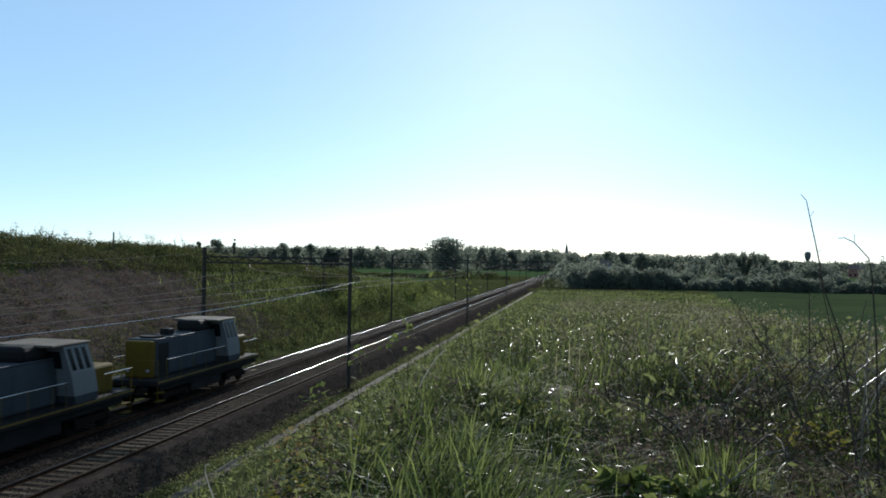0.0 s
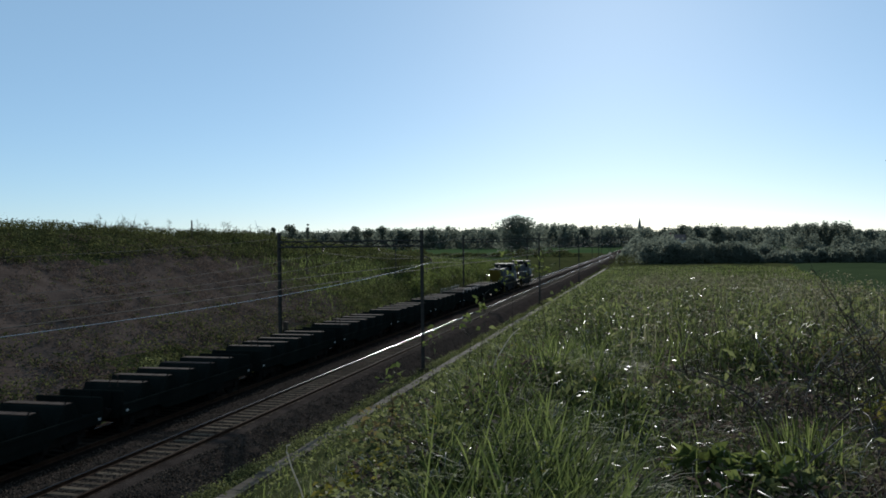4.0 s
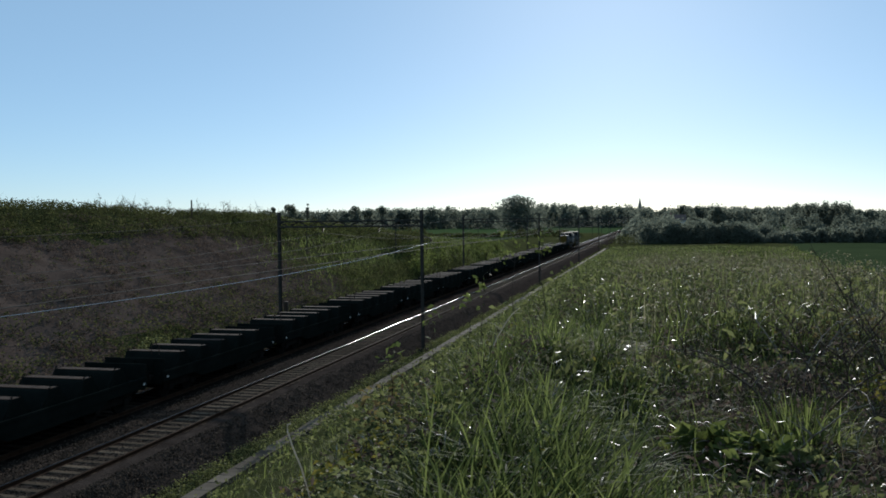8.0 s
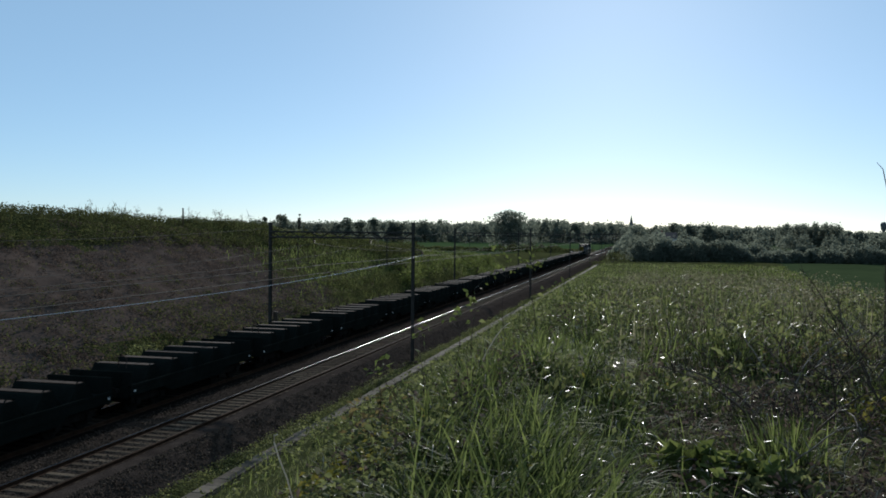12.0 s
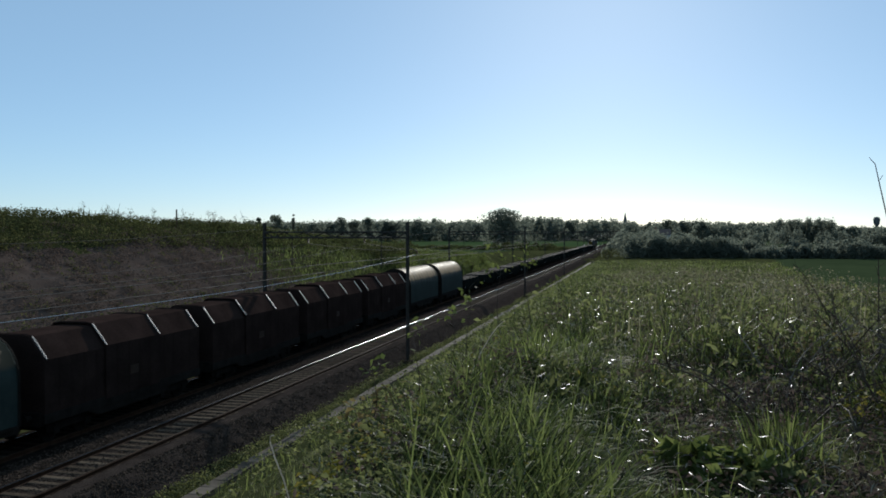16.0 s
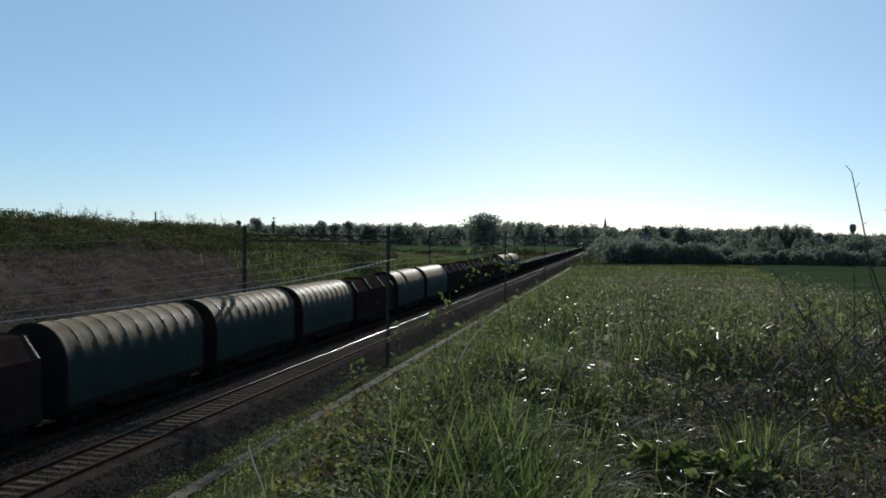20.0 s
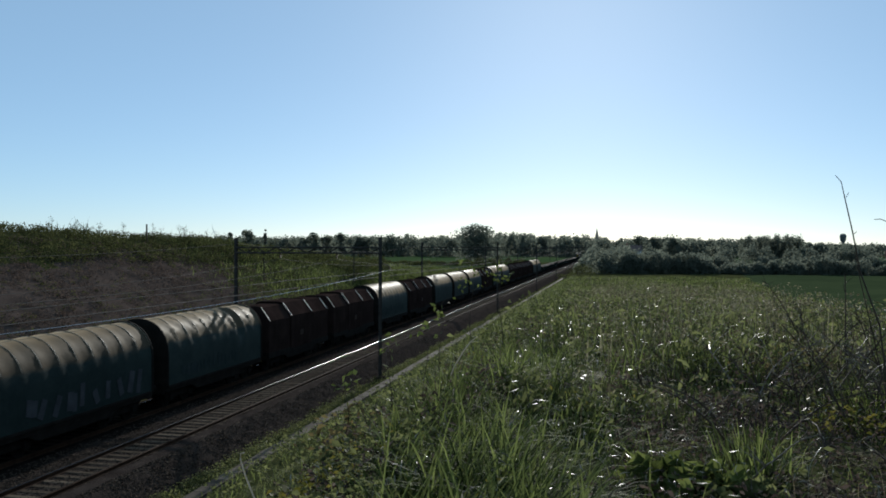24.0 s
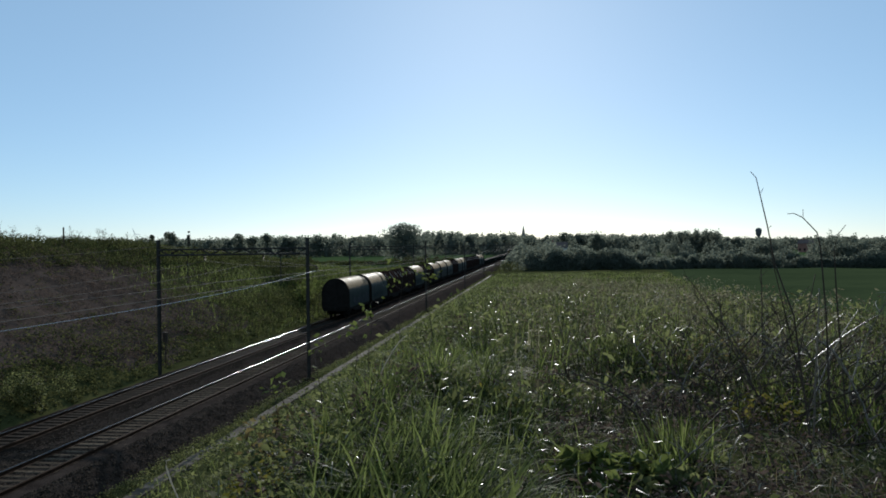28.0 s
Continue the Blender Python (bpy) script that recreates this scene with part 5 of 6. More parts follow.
def make_stems():
    """Bare dark stems of last year's brambles and umbellifers."""
    rnd = random.Random(5)

    def shoot(p, way, length, r, bm, droop, steps=8):
        """One crooked, drooping shoot; returns its knots."""
        pts, way = [p.copy()], way.normalized()
        for k in range(steps):
            way = (way + Vector((rnd.uniform(-0.26, 0.26), rnd.uniform(-0.26, 0.26), rnd.uniform(-0.16, 0.16) - droop * k / steps))).normalized()
            p = p + way * (length / steps)
            pts.append(p.copy())
        rod(pts, [r * (1 - 0.72 * k / steps) for k in range(steps + 1)], bm, 5)
        return pts

    def stem(x, y, height, lean, droop, branches, r, name, label, material):
        a = rnd.uniform(0, 6.28)
        bm = bmesh.new()
        pts = shoot(Vector((x, y, float(lift(x, y)) - 0.02)), Vector((math.cos(a) * lean, math.sin(a) * lean, 1)), height, r, bm, droop)
        ob = tagged(part(name, bm, material), label, "plant stem", "bare stems on the bank")
        for _ in range(branches):
            k, b, side = rnd.randint(2, 7), rnd.uniform(0, 6.28), bmesh.new()
            shoot(pts[k], Vector((math.cos(b), math.sin(b), rnd.uniform(0.3, 1.2))), rnd.uniform(0.12, 0.34) * height, r * 0.5, side, droop, 4)
            part("side_shoot", side, material, ob)
        return ob

    for _ in range(150):
        y = 5.2 + 14 * rnd.random() ** 1.3
        x = min(rnd.uniform(0.08, 0.60) * y, 4.4)
        stem(x, y, rnd.uniform(0.30, 0.72), rnd.uniform(0.2, 1.3), rnd.uniform(0.0, 0.35), rnd.randint(1, 5), rnd.uniform(0.003, 0.006), "bare_stem", "dark bare branching stem of a dead weed", M_TWIG)
    # a thicket of taller crooked stems in the drier corner
    for k in range(64):
        y = rnd.uniform(4.9, 9.0)
        side = rnd.uniform(7, 21)
        x = y * math.tan(radians(side))
        dark = k % 5 < 4
        stem(x, y, rnd.uniform(0.55, 0.95) + 0.22 * (side > 12), rnd.uniform(0.5, 1.7), rnd.uniform(0.0, 0.25), rnd.randint(3, 7), rnd.uniform(0.006, 0.011), "bare_stem", "crooked dark twig standing in a thicket" if dark else "crooked pale brown cane in a thicket", M_TWIG if dark else M_CANE)
    for _ in range(70):
        y = rnd.uniform(4.4, 12)
        x = rnd.uniform(-0.12, 0.5) * y
        stem(x, y, rnd.uniform(0.2, 0.5), rnd.uniform(0.3, 1.6), rnd.uniform(0.3, 0.9), rnd.randint(0, 1), rnd.uniform(0.0018, 0.0035), "dry_stalk", "pale dry bent grass stalk catching the sun", M_GLOSS)
    for _ in range(26):
        y = rnd.uniform(5.5, 12)
        x = -0.28 * y + rnd.uniform(-0.5, 0.4)
        stem(x, y, rnd.uniform(0.35, 0.6), rnd.uniform(0.1, 0.5), rnd.uniform(0, 0.2), rnd.randint(1, 4), rnd.uniform(0.003, 0.005), "weed_stem", "thin upright weed stem at the bank edge", M_TWIG)
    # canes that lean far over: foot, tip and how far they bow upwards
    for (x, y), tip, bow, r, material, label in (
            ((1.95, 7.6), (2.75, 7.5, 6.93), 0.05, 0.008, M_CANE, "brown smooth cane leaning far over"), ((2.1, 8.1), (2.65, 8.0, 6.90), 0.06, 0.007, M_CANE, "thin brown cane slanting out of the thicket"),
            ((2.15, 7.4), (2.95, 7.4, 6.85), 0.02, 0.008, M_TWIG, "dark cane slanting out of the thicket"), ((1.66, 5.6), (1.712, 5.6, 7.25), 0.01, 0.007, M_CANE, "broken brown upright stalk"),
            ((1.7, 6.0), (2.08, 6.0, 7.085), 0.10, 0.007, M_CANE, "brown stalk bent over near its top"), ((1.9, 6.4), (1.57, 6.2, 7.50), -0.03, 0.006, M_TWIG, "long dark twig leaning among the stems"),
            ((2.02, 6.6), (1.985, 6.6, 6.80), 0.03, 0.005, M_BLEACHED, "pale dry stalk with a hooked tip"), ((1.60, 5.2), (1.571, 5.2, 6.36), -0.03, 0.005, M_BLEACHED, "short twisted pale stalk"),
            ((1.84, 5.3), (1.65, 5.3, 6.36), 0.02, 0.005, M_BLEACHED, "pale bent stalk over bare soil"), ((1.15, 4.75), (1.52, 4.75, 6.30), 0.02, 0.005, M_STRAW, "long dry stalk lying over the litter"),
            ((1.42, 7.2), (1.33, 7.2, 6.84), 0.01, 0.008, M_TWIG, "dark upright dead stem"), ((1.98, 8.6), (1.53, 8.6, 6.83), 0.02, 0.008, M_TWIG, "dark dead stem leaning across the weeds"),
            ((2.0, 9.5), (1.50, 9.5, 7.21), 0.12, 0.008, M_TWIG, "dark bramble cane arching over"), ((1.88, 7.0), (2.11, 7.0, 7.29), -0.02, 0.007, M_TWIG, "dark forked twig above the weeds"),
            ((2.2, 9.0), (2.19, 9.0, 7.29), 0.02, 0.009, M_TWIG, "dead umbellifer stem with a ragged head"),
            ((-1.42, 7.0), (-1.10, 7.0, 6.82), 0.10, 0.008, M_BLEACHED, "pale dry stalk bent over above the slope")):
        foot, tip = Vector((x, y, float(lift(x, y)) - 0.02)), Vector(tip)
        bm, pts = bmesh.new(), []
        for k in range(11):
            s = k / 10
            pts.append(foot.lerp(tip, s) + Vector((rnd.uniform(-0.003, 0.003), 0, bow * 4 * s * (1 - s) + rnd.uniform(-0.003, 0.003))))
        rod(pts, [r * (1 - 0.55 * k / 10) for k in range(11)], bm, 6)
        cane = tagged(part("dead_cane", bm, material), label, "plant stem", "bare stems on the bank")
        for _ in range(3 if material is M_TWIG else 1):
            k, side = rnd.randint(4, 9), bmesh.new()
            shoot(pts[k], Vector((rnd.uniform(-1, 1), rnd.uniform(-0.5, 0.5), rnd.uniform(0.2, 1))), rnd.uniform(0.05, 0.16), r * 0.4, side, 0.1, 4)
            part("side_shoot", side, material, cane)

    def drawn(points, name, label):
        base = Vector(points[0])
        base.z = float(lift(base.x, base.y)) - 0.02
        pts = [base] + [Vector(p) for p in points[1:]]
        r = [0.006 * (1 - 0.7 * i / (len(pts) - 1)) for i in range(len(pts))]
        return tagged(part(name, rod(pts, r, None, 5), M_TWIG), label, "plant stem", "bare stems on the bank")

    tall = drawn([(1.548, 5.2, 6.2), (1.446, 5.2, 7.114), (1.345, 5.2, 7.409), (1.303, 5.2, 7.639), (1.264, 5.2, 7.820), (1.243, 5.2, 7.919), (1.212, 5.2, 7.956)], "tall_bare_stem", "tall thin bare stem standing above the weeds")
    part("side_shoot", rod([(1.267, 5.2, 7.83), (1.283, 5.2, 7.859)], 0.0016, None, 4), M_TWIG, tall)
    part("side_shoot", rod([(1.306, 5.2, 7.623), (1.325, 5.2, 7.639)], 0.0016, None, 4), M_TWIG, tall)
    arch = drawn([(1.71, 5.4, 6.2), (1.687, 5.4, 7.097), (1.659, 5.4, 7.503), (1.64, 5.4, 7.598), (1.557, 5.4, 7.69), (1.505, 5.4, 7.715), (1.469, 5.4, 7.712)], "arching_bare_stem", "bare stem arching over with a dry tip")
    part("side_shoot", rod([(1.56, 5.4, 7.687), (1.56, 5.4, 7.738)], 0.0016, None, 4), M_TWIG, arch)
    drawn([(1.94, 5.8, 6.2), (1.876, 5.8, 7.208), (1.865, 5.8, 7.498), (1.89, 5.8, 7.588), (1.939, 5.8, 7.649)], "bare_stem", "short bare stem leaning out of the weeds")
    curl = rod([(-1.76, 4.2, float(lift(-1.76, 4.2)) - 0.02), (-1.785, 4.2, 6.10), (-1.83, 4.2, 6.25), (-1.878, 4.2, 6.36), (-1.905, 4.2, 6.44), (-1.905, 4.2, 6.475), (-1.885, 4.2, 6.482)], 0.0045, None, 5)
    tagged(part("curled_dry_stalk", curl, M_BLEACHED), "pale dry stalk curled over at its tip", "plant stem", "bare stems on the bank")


def make_left_bank():
    rng = np.random.default_rng(21)

    def spread(n, s0, s1, y0, y1):
        y = y0 + (y1 - y0) * rng.random(n) ** 1.1
        top = np.interp(y, LEFT_Y, LEFT_Z)
        s = rng.uniform(s0, s1, n)
        return -25.0 - s * (top + 0.6) / 0.44, y, s

    x, y, s = spread(4200, 0.0, 0.34, 18, 130)
    tall = rng.uniform(0.35, 1.0, len(x)) * np.clip(0.5 + s * 3, 0.5, 1.2)
    keep = rng.random(len(x)) < np.clip(0.85 - 3.2 * s + 0.5 * patchy(x, y, 0.22, 3) + 0.6 * (y > 84), 0, 1)
    x, y, tall = x[keep], y[keep], tall[keep]
    c = clumps(rng, x, y, lift(x, y) - 0.1, tall * 0.9, tall, 24)
    stuff("bank_shrubs", grow_leaves(rng, c, rng.uniform(0.09, 0.22, len(c))), M_SHRUB, "green nettles and shrubs along the foot of the bank", "shrub")
    x, y, s = spread(8500, 0.08, 0.92, 14, 124)
    keep = rng.random(len(x)) < (0.12 + 0.9 * patchy(x, y, 0.55, 7) ** 1.3) * np.clip((98 - y) / 26 + 0.5 * (s - 0.4), 0.05, 1)
    x, y = x[keep], y[keep]
    tall = rng.uniform(0.25, 0.75, len(x))
    c = clumps(rng, x, y, lift(x, y) - 0.1, tall, tall, 22)
    stuff("dead_brambles", grow_leaves(rng, c, rng.uniform(0.07, 0.18, len(c))), M_DEAD, "brown dead bramble growth covering the bank", "bramble")
    x, y, s = spread(46000, 0.0, 1.1, 62, 170)
    keep = (y > 88) | (rng.random(len(x)) < np.clip((y - 62) / 26 - 0.6 * s, 0, 1))
    x, y = x[keep], y[keep]
    stuff("left_bank_grass", grow_blades(rng, x, y, lift(x, y), rng.uniform(0.3, 0.8, len(x)), rng.uniform(0.03, 0.07, len(x)), 0.5), M_BLADE, "bright grass where the bank runs out", "grass")
    x, y, s = spread(900, 0.10, 0.85, 14, 110)
    tall = rng.uniform(0.25, 0.8, len(x)) * (0.5 + 0.8 * patchy(x, y, 0.5, 1.0))
    c = clumps(rng, x, y, lift(x, y) - 0.1, tall * 0.8, tall, 26)
    stuff("bank_tufts", grow_leaves(rng, c, rng.uniform(0.07, 0.18, len(c))), M_SHRUB, "dull green tufts scattered over the brown bank", "weed")
    x, y, s = spread(3600, 0.74, 1.12, 20, 135)
    tall = rng.uniform(0.45, 0.95, len(x)) * (0.7 + 0.6 * patchy(x, y, 0.3, 5.0))
    c = clumps(rng, x, y, lift(x, y) - 0.1, tall * 0.8, tall, 26)
    stuff("bank_top_growth", grow_leaves(rng, c, rng.uniform(0.10, 0.24, len(c))), M_SHRUB, "tall green weeds crowning the bank", "weed")
    x, y, s = spread(260, 0.92, 1.2, 30, 120)
    stuff("bank_top_stalks", grow_blades(rng, x, y, lift(x, y) + 0.4, rng.uniform(0.5, 1.0, len(x)) * (0.5 + 1.1 * patchy(x, y, 0.35, 2.0) ** 2), rng.uniform(0.02, 0.05, len(x)), 0.2), M_SHRUB, "upright stalks along the skyline of the bank", "weed")


def make_shrub(name, x, y, tall, spread, seed, label, material=None, leaf=0.18, leaves=1400):
    rng = np.random.default_rng(seed)
    z = float(lift(x, y))
    bm, rnd = bmesh.new(), random.Random(seed)
    for _ in range(7):
        a, g = rnd.uniform(0, 6.28), rnd.uniform(0.4, 0.8)
        rod([(0, 0, -0.1), (math.cos(a) * spread * 0.3 * g, math.sin(a) * spread * 0.3 * g, tall * 0.4 * g), (math.cos(a) * spread * 0.6 * g, math.sin(a) * spread * 0.6 * g, tall * g)], [0.05, 0.035, 0.012], bm, 5)
    thing = tagged(new(name), label, "shrub")
    part("woody_frame", bm, M_BARK, thing)
    k = 9
    cx, cy = rng.normal(0, spread * 0.33, k), rng.normal(0, spread * 0.33, k)
    c = clumps(rng, cx, cy, rng.uniform(0.0, tall * 0.45, k), np.full(k, spread * 0.5), np.full(k, tall * 0.65), leaves // k)
    crown = big_mesh("crown", *grow_leaves(rng, c, rng.uniform(leaf * 0.6, leaf * 1.3, len(c))), material or M_SHRUB)
    crown.parent = thing
    thing.location = (x, y, z)
    return thing


def crown_points(rng, tall, wide, lobes, leaves, base):
    """Leaf places in the lobes of a crown, with gaps between them."""
    a, h = rng.uniform(0, 2 * np.pi, lobes), rng.uniform(0, 1, lobes)
    rad = wide * 0.5 * np.sqrt(np.clip(1 - (h - 0.42) ** 2 * 2.1, 0.05, 1)) * rng.uniform(0.25, 0.72, lobes)
    lc = np.stack([np.cos(a) * rad, np.sin(a) * rad, base + (tall - base) * (0.12 + 0.74 * h)], -1)
    lr = rng.uniform(0.16, 0.27, lobes) * wide
    who = rng.integers(0, lobes, leaves)
    d = rng.normal(0, 1, (leaves, 3))
    d /= np.linalg.norm(d, axis=1)[:, None]
    return lc[who] + d * (lr[who] * rng.uniform(0.45, 1.0, leaves) ** 0.5)[:, None] * np.array([1, 1, 0.8])


def make_tree(x, y, tall, wide, seed, label, leaves=2600, leaf=0.7, base=0.16, lobes=26, category="tree"):
    rng, rnd = np.random.default_rng(seed), random.Random(seed)
    t = tagged(new("tree"), label, category)
    bm = rod([(0, 0, -0.5), (0.1, 0, tall * 0.2), (0, 0.1, tall * 0.45), (0.1, 0, tall * 0.8)], [tall * 0.03, tall * 0.024, tall * 0.016, tall * 0.004], None, 8)
    for _ in range(9):
        a, h = rnd.uniform(0, 6.28), rnd.uniform(0.2, 0.55) * tall
        rod([(0, 0, h), (math.cos(a) * wide * 0.2, math.sin(a) * wide * 0.2, h + tall * 0.12), (math.cos(a) * wide * 0.36, math.sin(a) * wide * 0.36, h + tall * 0.28)], [tall * 0.012, tall * 0.008, tall * 0.002], bm, 5)
    part("trunk", bm, M_BARK, t)
    c = crown_points(rng, tall, wide, lobes, leaves, base * tall)
    crown = big_mesh("crown", *grow_leaves(rng, c, rng.uniform(leaf * 0.6, leaf * 1.4, len(c)), 1.0, 0.75), M_TREE)
    crown.parent = t
    t.location = (x, y, float(lift(x, y)))
    return t


def make_woods(name, label, spots, seed, leaf=0.9, leaves=420, low=0.0, material=None):
    """A far wood or hedge, nobody could count its trees: rows of (x, y, height, width)."""
    rng = np.random.default_rng(seed)
    pts, sizes = [], []
    for x, y, tall, wide in spots:
        d = rng.normal(0, 1, (leaves, 3))
        d /= np.linalg.norm(d, axis=1)[:, None]
        lump = 1 + 0.16 * np.sin(5 * d[:, 0] + x) * np.sin(4 * d[:, 2] + y) + 0.1 * np.sin(11 * d[:, 1] + x)
        d *= (rng.uniform(0.3, 1.0, leaves) ** 0.4 * lump)[:, None]
        up = np.abs(d[:, 2]) ** 0.75
        skirt = np.where(up < 0.5, 1.0, 0.9)
        c = np.stack([d[:, 0] * wide * 0.5 * skirt, d[:, 1] * wide * 0.5 * skirt, low * tall + up * tall * (1 - low) * 0.97], -1)
        pts.append(c + np.array([x, y, float(lift(x, y)) - 0.2]))
        sizes.append(rng.uniform(leaf * 0.6, leaf * 1.4, leaves))
    return stuff(name, grow_leaves(rng, np.concatenate(pts), np.concatenate(sizes), 1.0, 0.8), material or M_TREE, label, "trees")


def bearing(az, dist):
    return dist * math.sin(radians(az)), dist * math.cos(radians(az))


# how high the far skyline stands, in degrees, by bearing
SKY_AZ = [-32, -22.3, -20.5, -14.8, -11.8, -10.3, -6.6, -4.0, -2.1, 0, 3.4, 5.2, 7.0, 9.8, 12.1, 15.4, 18.6, 20.4, 33]
SKY_EL = [0.75, 0.70, 0.72, 0.84, 0.73, 0.79, 1.0, 0.70, 0.79, 0.53, 0.71, 0.53, 0.51, 0.5, 0.28, 0.23, 0.22, 0.15, 0.15]


def make_distance():
    rnd = random.Random(17)
    # the long line of trees behind the fields
    spots = []
    az = -31.0
    while az < 33:
        d = rnd.uniform(640, 900)
        x, y = bearing(az, d)
        top = 7.55 + d * math.tan(radians(float(np.interp(az, SKY_AZ, SKY_EL)) - 0.06 + rnd.uniform(-0.10, 0.10)))
        spots.append((x, y, max(8, top - float(lift(x, y))), rnd.uniform(10, 24)))
        az += rnd.uniform(0.10, 0.24)
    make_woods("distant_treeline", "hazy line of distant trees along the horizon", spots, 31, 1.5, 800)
    # hedge and scrub at the far side of the right-hand field
    spots = []
    for k in range(250):
        w = k / 249
        x, back = -2.5 + 122 * w + rnd.uniform(-2, 2), rnd.choice((0, 0, 7, 15))
        high = 2.2 + 0.16 * back + 1.5 * math.sin(w * 19 + back) * math.sin(w * 7 + 1) + rnd.uniform(0, 1.6)
        spots.append((x, 166 + 6 * math.sin(w * 7) + back + rnd.uniform(-2, 3), max(1.2, high), rnd.uniform(2.5, 6.5)))
    make_woods("field_hedge", "dark overgrown hedge at the end of the crop field", spots, 37, 0.30, 1150)
    spots = [(-5 + rnd.uniform(-5, 8), 185 + 9 * k + rnd.uniform(-3, 3), rnd.uniform(3, 6.5) + 0.006 * k, rnd.uniform(4, 8)) for k in range(34)]
    make_woods("lineside_scrub", "dark scrub beside the railway in the distance", spots, 41, 0.7, 500)
    spots = [(-30 - 3.1 * k + rnd.uniform(-1, 1), 318 + 0.35 * k + rnd.uniform(-3, 5), rnd.uniform(1.2, 2.4) + 1.6 * max(0, math.sin(k * 0.37)), rnd.uniform(3, 6.5)) for k in range(44)]
    make_woods("far_hedge", "low dark hedge across the left-hand fields", spots, 43, 0.4, 500, material=M_SHRUB)
    # a square plantation block
    spots = []
    for k in range(30):
        a, d = 8.0 + 3.2 * (k % 10) / 9.4, 560 + 22 * (k // 10)
        x, y = bearing(a + rnd.uniform(-0.05, 0.05), d)
        spots.append((x, y, 7.55 + d * math.tan(radians(0.72 + 0.03 * (k % 10) / 9)) - float(lift(x, y)) + rnd.uniform(-0.4, 0.4), 8.5))
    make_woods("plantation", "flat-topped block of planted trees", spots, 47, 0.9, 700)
    for az, d, el, w, name in ((-8.98, 430, 1.36, 25.0, "large rounded lone tree standing out of the fields"), (1.5, 620, 0.85, 11, "round-headed tree on the skyline"), (-23.95, 560, 1.28, 10, "round tree with a bare lower trunk on the skyline"),
                               (-19.75, 600, 1.05, 11, "broad tree in a skyline group"), (-18.9, 610, 0.9, 12, "spreading tree in a skyline group"), (-17.95, 590, 1.02, 10, "round tree at the end of a skyline group"), (-5.9, 700, 0.88, 16, "wide tree on the skyline")):
        x, y = bearing(az, d)
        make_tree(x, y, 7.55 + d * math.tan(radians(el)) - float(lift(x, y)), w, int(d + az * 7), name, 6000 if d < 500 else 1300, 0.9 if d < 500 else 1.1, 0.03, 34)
    x, y = bearing(-22.86, 570)
    make_tree(x, y, 7.55 + 570 * math.tan(radians(1.38)), 3.2, 77, "narrow upright poplar on the skyline", 1500, 0.7, 0.05, 22)
    x, y = bearing(-25.1, 500)
    make_tree(x, y, 7.55 + 500 * math.tan(radians(1.1)), 4.5, 79, "small slim tree on the skyline", 1200, 0.7, 0.1, 18)
    stake = tagged(part("stake", box(-0.06, 0.06, -0.06, 0.06, -0.5, 1.75, 0.02), M_TWIG), "dark upright stake on top of the bank", "post")
    stake.location = (-44.6, 76.8, float(lift(-44.6, 76.8)))
    make_shrub("shrub", -25.2, 40.5, 2.1, 1.25, 3, "dense upright green bush beside the far track", M_WEED, leaf=0.12, leaves=3200)
    make_shrub("shrub", -33.5, 112, 3.6, 3.6, 4, "dark rounded bush where the bank ends", leaf=0.25, leaves=2400)
    for k in range(16):
        y = 100 + 4.2 * k + rnd.uniform(-2, 2)
        make_shrub("shrub", -27.5 - rnd.uniform(0, 6), y, rnd.uniform(1.4, 3.0), rnd.uniform(1.5, 3.0), 50 + k, "light green sapling bush beside the far track", M_SHOOT, 0.22, 800)
    for k in range(7):
        y = 150 + 14 * k
        make_shrub("shrub", -9.5 + rnd.uniform(-1, 5), y, rnd.uniform(1.0, 2.4), rnd.uniform(1.6, 3.0), 80 + k, "low bush on the grassy railway bank", None, 0.22, 500)


def make_sapling(x, y, top, seed, label, leaves=30):
    """A thin young shoot with a loose head of leaves."""
    rnd, rng = random.Random(seed), np.random.default_rng(seed)
    z = float(lift(x, y))
    tall = top - z
    t = tagged(new("sapling"), label, "sapling", "saplings on the bank edge")
    pts = [Vector((0.03 * math.sin(k * 1.3 + seed), 0.03 * math.cos(k * 1.7 + seed), tall * k / 6 - 0.03 * (k == 0))) for k in range(7)]
    bm = rod(pts, [0.006 - 0.0007 * k for k in range(7)], None, 5)
    tips = [pts[-1]]
    for _ in range(7):
        k = rnd.randint(5, 6)
        a, g = rnd.uniform(0, 6.28), rnd.uniform(0.05, 0.17)
        tip = pts[k] + Vector((math.cos(a) * g, math.sin(a) * g, g * 0.7))
        part("twig", rod([pts[k], tip], [0.003, 0.0012], None, 4), M_TWIG, t)
        tips.append(tip)
    part("stem", bm, M_TWIG, t)
    c = np.array([tips[rng.integers(0, len(tips))] for _ in range(leaves)]) + rng.normal(0, 0.035, (leaves, 3))
    foliage = big_mesh("foliage", *grow_leaves(rng, c, rng.uniform(0.04, 0.08, leaves), 0.8, 0.6), M_SHOOT)
    foliage.parent = t
    t.location = (x, y, z)


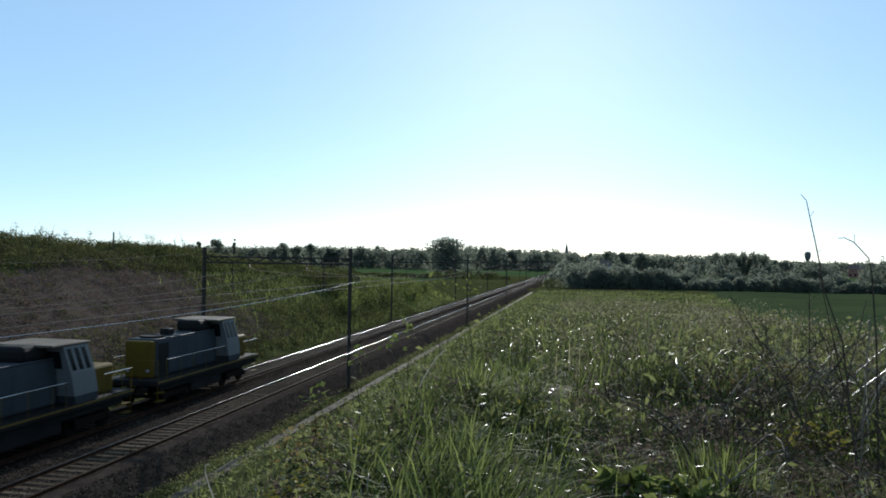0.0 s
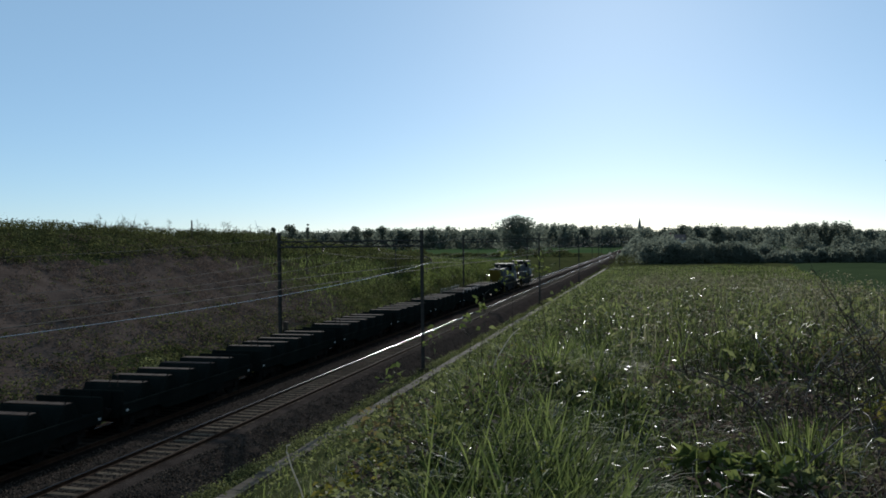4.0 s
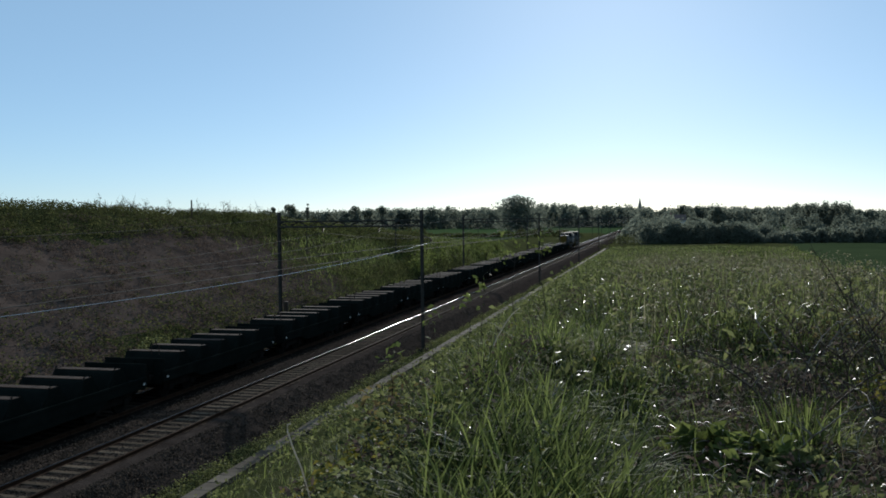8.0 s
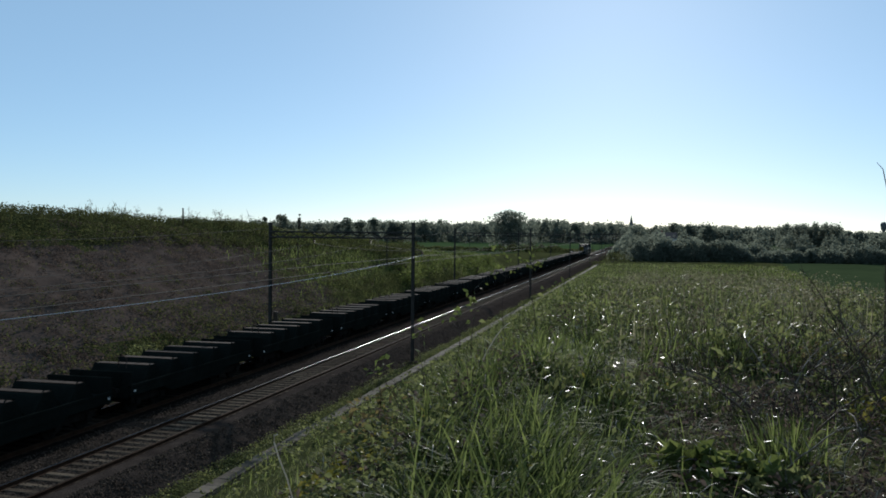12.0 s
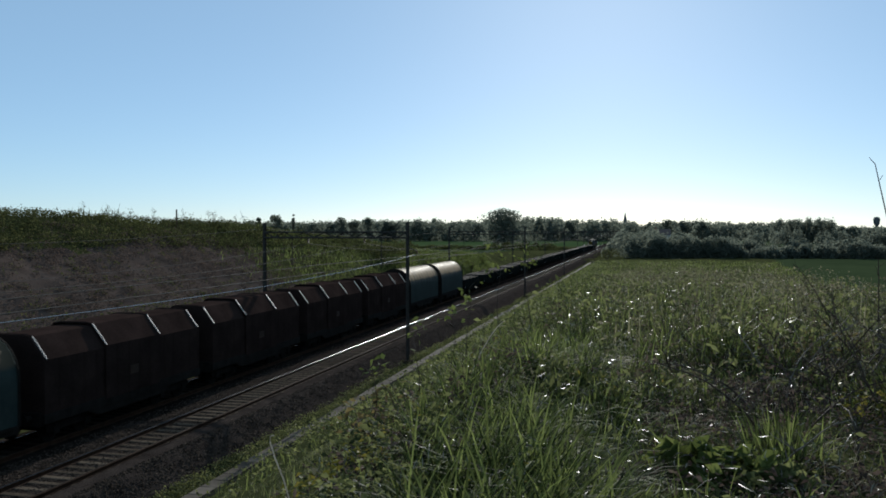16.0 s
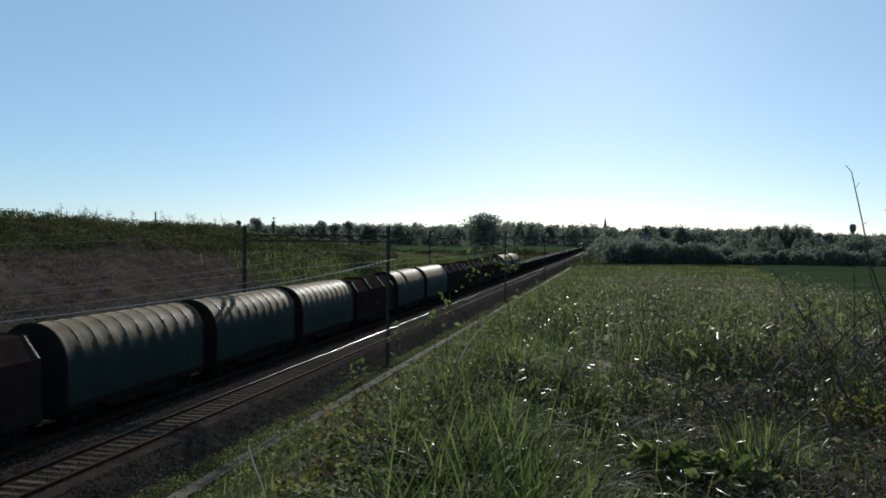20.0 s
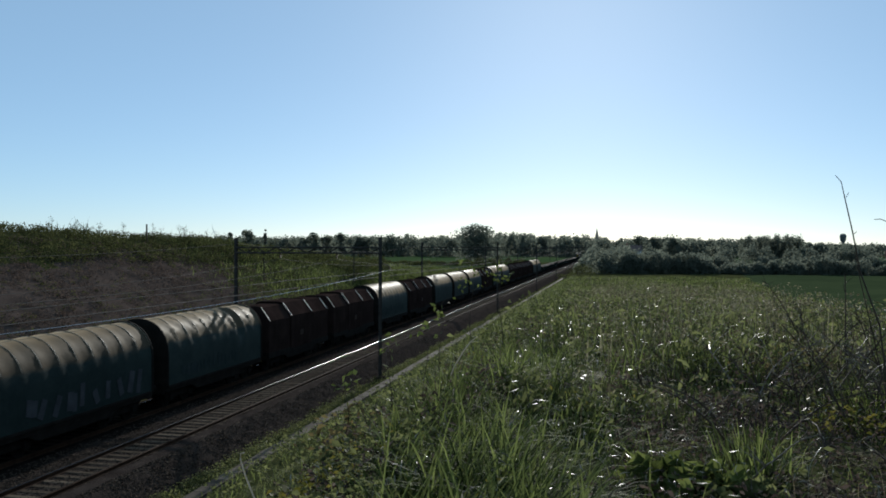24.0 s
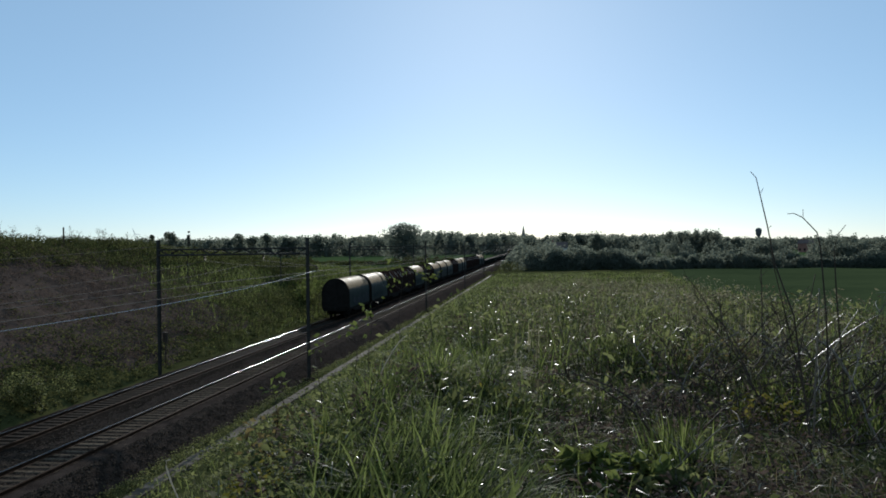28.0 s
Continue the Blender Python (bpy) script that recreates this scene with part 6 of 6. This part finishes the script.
def make_skyline_weed(x, y, tall, seed):
    """A tall ragged weed against the sky on the bank's top."""
    rnd, rng = random.Random(seed), np.random.default_rng(seed)
    t = tagged(new("tall_weed"), "tall ragged weed on the crest of the bank", "weed", "tall weeds on the crest")
    bm, pts = bmesh.new(), []
    for k in range(6):
        pts.append(Vector((0.05 * math.sin(k + seed) * k / 3, 0.06 * math.cos(k * 1.4 + seed), tall * k / 5 - 0.1 * (k == 0))))
    rod(pts, [0.022 - 0.003 * k for k in range(6)], bm, 5)
    tips = [pts[4], pts[5]]
    for _ in range(6):
        k, a = rnd.randint(2, 5), rnd.uniform(0, 6.28)
        tip = pts[k] + Vector((math.cos(a), math.sin(a), 0.8)) * rnd.uniform(0.12, 0.3)
        part("twig", rod([pts[k], tip], [0.010, 0.005], None, 4), M_TWIG, t)
        tips.append(tip)
    part("stem", bm, M_TWIG, t)
    n = 70
    c = np.array([tips[rng.integers(0, len(tips))] for _ in range(n)]) + rng.normal(0, 0.08, (n, 3))
    foliage = big_mesh("foliage", *grow_leaves(rng, c, rng.uniform(0.05, 0.14, n), 0.9, 0.4), M_SHRUB)
    foliage.parent = t
    t.location = (x, y, float(lift(x, y)))


def make_church():
    x, y = bearing(-1.17, 1150)
    z = float(lift(x, y))
    c = tagged(new("church"), "distant dark stone church with a slender pointed spire", "church")
    part("tower", box(-3, 3, -3, 3, 0, 17, 0.1), M_STONE, c)
    bm = bmesh.new()
    bmesh.ops.create_cone(bm, cap_ends=True, segments=8, radius1=3.1, radius2=0.08, depth=7.55 + 1150 * math.tan(radians(1.27)) - z - 17, matrix=Matrix.Translation((0, 0, 17 + (7.55 + 1150 * math.tan(radians(1.27)) - z - 17) / 2)))
    part("spire", bm, M_STONE, c, "dark slate spire")
    part("nave", box(-5, 5, 3, 26, 0, 9), M_BRICK, c)
    part("nave_roof", extrude_y([(-5.5, 9), (5.5, 9), (0, 15)], 3.1, 26.4), M_ROOF, c)
    c.location = (x, y, z)


def make_water_tower():
    x, y = bearing(13.55, 1300)
    z, top = float(lift(x, y)), 7.55 + 1300 * math.tan(radians(0.84))
    h = top - z
    w = tagged(new("water_tower"), "distant grey mushroom-shaped concrete water tower", "water tower")
    part("shaft", rod([(0, 0, 0), (0, 0, h * 0.55)], 1.9, None, 16), M_STONE, w)
    part("tank", rod([(0, 0, h * 0.5), (0, 0, h * 0.62), (0, 0, h * 0.86), (0, 0, h * 0.97), (0, 0, h)], [1.8, 3.6, 4.4, 3.2, 0.4], None, 20), M_STONE, w)
    w.location = (x, y, z)


def make_house(az, d, w, l, h, turn, wall_material, label):
    x, y = bearing(az, d)
    t = tagged(new("house"), label, "house", "houses in the distance")
    part("wall", box(-w / 2, w / 2, -l / 2, l / 2, -1, h), wall_material, t)
    part("roof", extrude_y([(-w / 2 - 0.4, h), (w / 2 + 0.4, h), (0, h + w * 0.45)], -l / 2 - 0.3, l / 2 + 0.3), M_ROOF, t)
    for k in range(3):
        yy = -l / 2 + l * (k + 0.5) / 3
        part("window", box(w / 2 - 0.05, w / 2 + 0.04, yy - 0.6, yy + 0.6, 1.0, 2.4), M_GLASS, t)
        part("window", box(-w / 2 - 0.04, -w / 2 + 0.05, yy - 0.6, yy + 0.6, 1.0, 2.4), M_GLASS, t)
    for yy in (-l / 2 - 0.04, l / 2 - 0.05):
        part("window", box(-0.7, 0.7, yy, yy + 0.09, 1.0, 2.4), M_GLASS, t)
    part("chimney", box(-0.4, 0.4, l / 4 - 0.4, l / 4 + 0.4, h + w * 0.2, h + w * 0.45 + 1.2), M_BRICK, t)
    t.matrix_basis = pose(x, y, float(lift(x, y)), 0, 0, turn)


def make_wind_turbine(az, d, hub, span, turn):
    x, y = bearing(az, d)
    t = tagged(new("wind_turbine"), "distant pale three-bladed wind turbine", "wind turbine", "wind turbines")
    part("mast", rod([(0, 0, 0), (0, 0, hub)], [hub * 0.022, hub * 0.012], None, 12), M_WHITE, t)
    part("nacelle", box(-1.6, 1.6, -4, 5, hub - 1.6, hub + 1.8, 0.4), M_WHITE, t)
    rotor = part("rotor_hub", disc_x(-1.2, 1.2, 0, 0, 1.6), M_WHITE, t, "", pose(0, -5, hub, 0, 0, 90))
    for k in range(3):
        a = radians(turn + 120 * k)
        part("blade", rod([(0, 0, 0), (0, math.sin(a) * span * 0.3, math.cos(a) * span * 0.3), (0, math.sin(a) * span, math.cos(a) * span)], [0.9, 1.3, 0.25], None, 6), M_WHITE, rotor)
    t.location = (x, y, float(lift(x, y)))


def make_trackside():
    p = tagged(new("trackside_post"), "short dark trackside post with a small box", "post")
    part("post", box(-0.03, 0.03, -0.03, 0.03, -0.4, 1.5), M_TWIG, p)
    part("box", box(-0.13, 0.13, -0.12, 0.12, 1.45, 2.15, 0.02), M_TWIG, p)
    p.location = (-25.3, 55.9, float(lift(-25.3, 55.9)) + 0.25)


make_foreground()
make_stems()
make_left_bank()
make_distance()
make_church()
make_water_tower()
make_house(-1.9, 800, 9, 14, 5, 40, M_HOUSE, "white-walled house among the far trees")
make_house(1.05, 560, 8, 12, 5, 80, M_HOUSE, "pale rendered house beyond the railway")
make_house(-16.2, 960, 9, 13, 5.5, 20, M_BRICK, "red brick house in the distant village")
make_house(-11.5, 960, 9, 15, 5, 65, M_BRICK, "brick farmhouse in the distant trees")
make_house(3.6, 900, 8, 12, 6, 30, M_BRICK, "brick house with chimney behind the hedge")
make_house(16.3, 600, 6, 9, 5.5, 50, M_BRICK, "narrow brick house rising over the distant hedge")
make_wind_turbine(-26.05, 4200, 72, 34, 20)
make_wind_turbine(-33.0, 4200, 72, 34, 55)
make_trackside()
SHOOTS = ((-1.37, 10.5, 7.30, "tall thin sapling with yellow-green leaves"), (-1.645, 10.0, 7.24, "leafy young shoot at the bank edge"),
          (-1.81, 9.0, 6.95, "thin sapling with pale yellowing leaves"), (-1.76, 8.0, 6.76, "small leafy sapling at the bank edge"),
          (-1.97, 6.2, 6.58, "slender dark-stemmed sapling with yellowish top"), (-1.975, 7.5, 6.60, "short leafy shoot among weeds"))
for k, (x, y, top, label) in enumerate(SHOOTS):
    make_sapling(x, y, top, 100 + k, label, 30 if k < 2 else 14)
crest_rnd = random.Random(8)
for k in range(30):
    y = 58 + 50 * crest_rnd.random()
    x = -25.0 - (float(np.interp(y, LEFT_Y, LEFT_Z)) + 0.6) / 0.44 - crest_rnd.uniform(-0.6, 1.0)
    make_skyline_weed(x, y, crest_rnd.choice([0.7, 0.9, 1.1, 1.3, 1.7]), 300 + k)


motions()
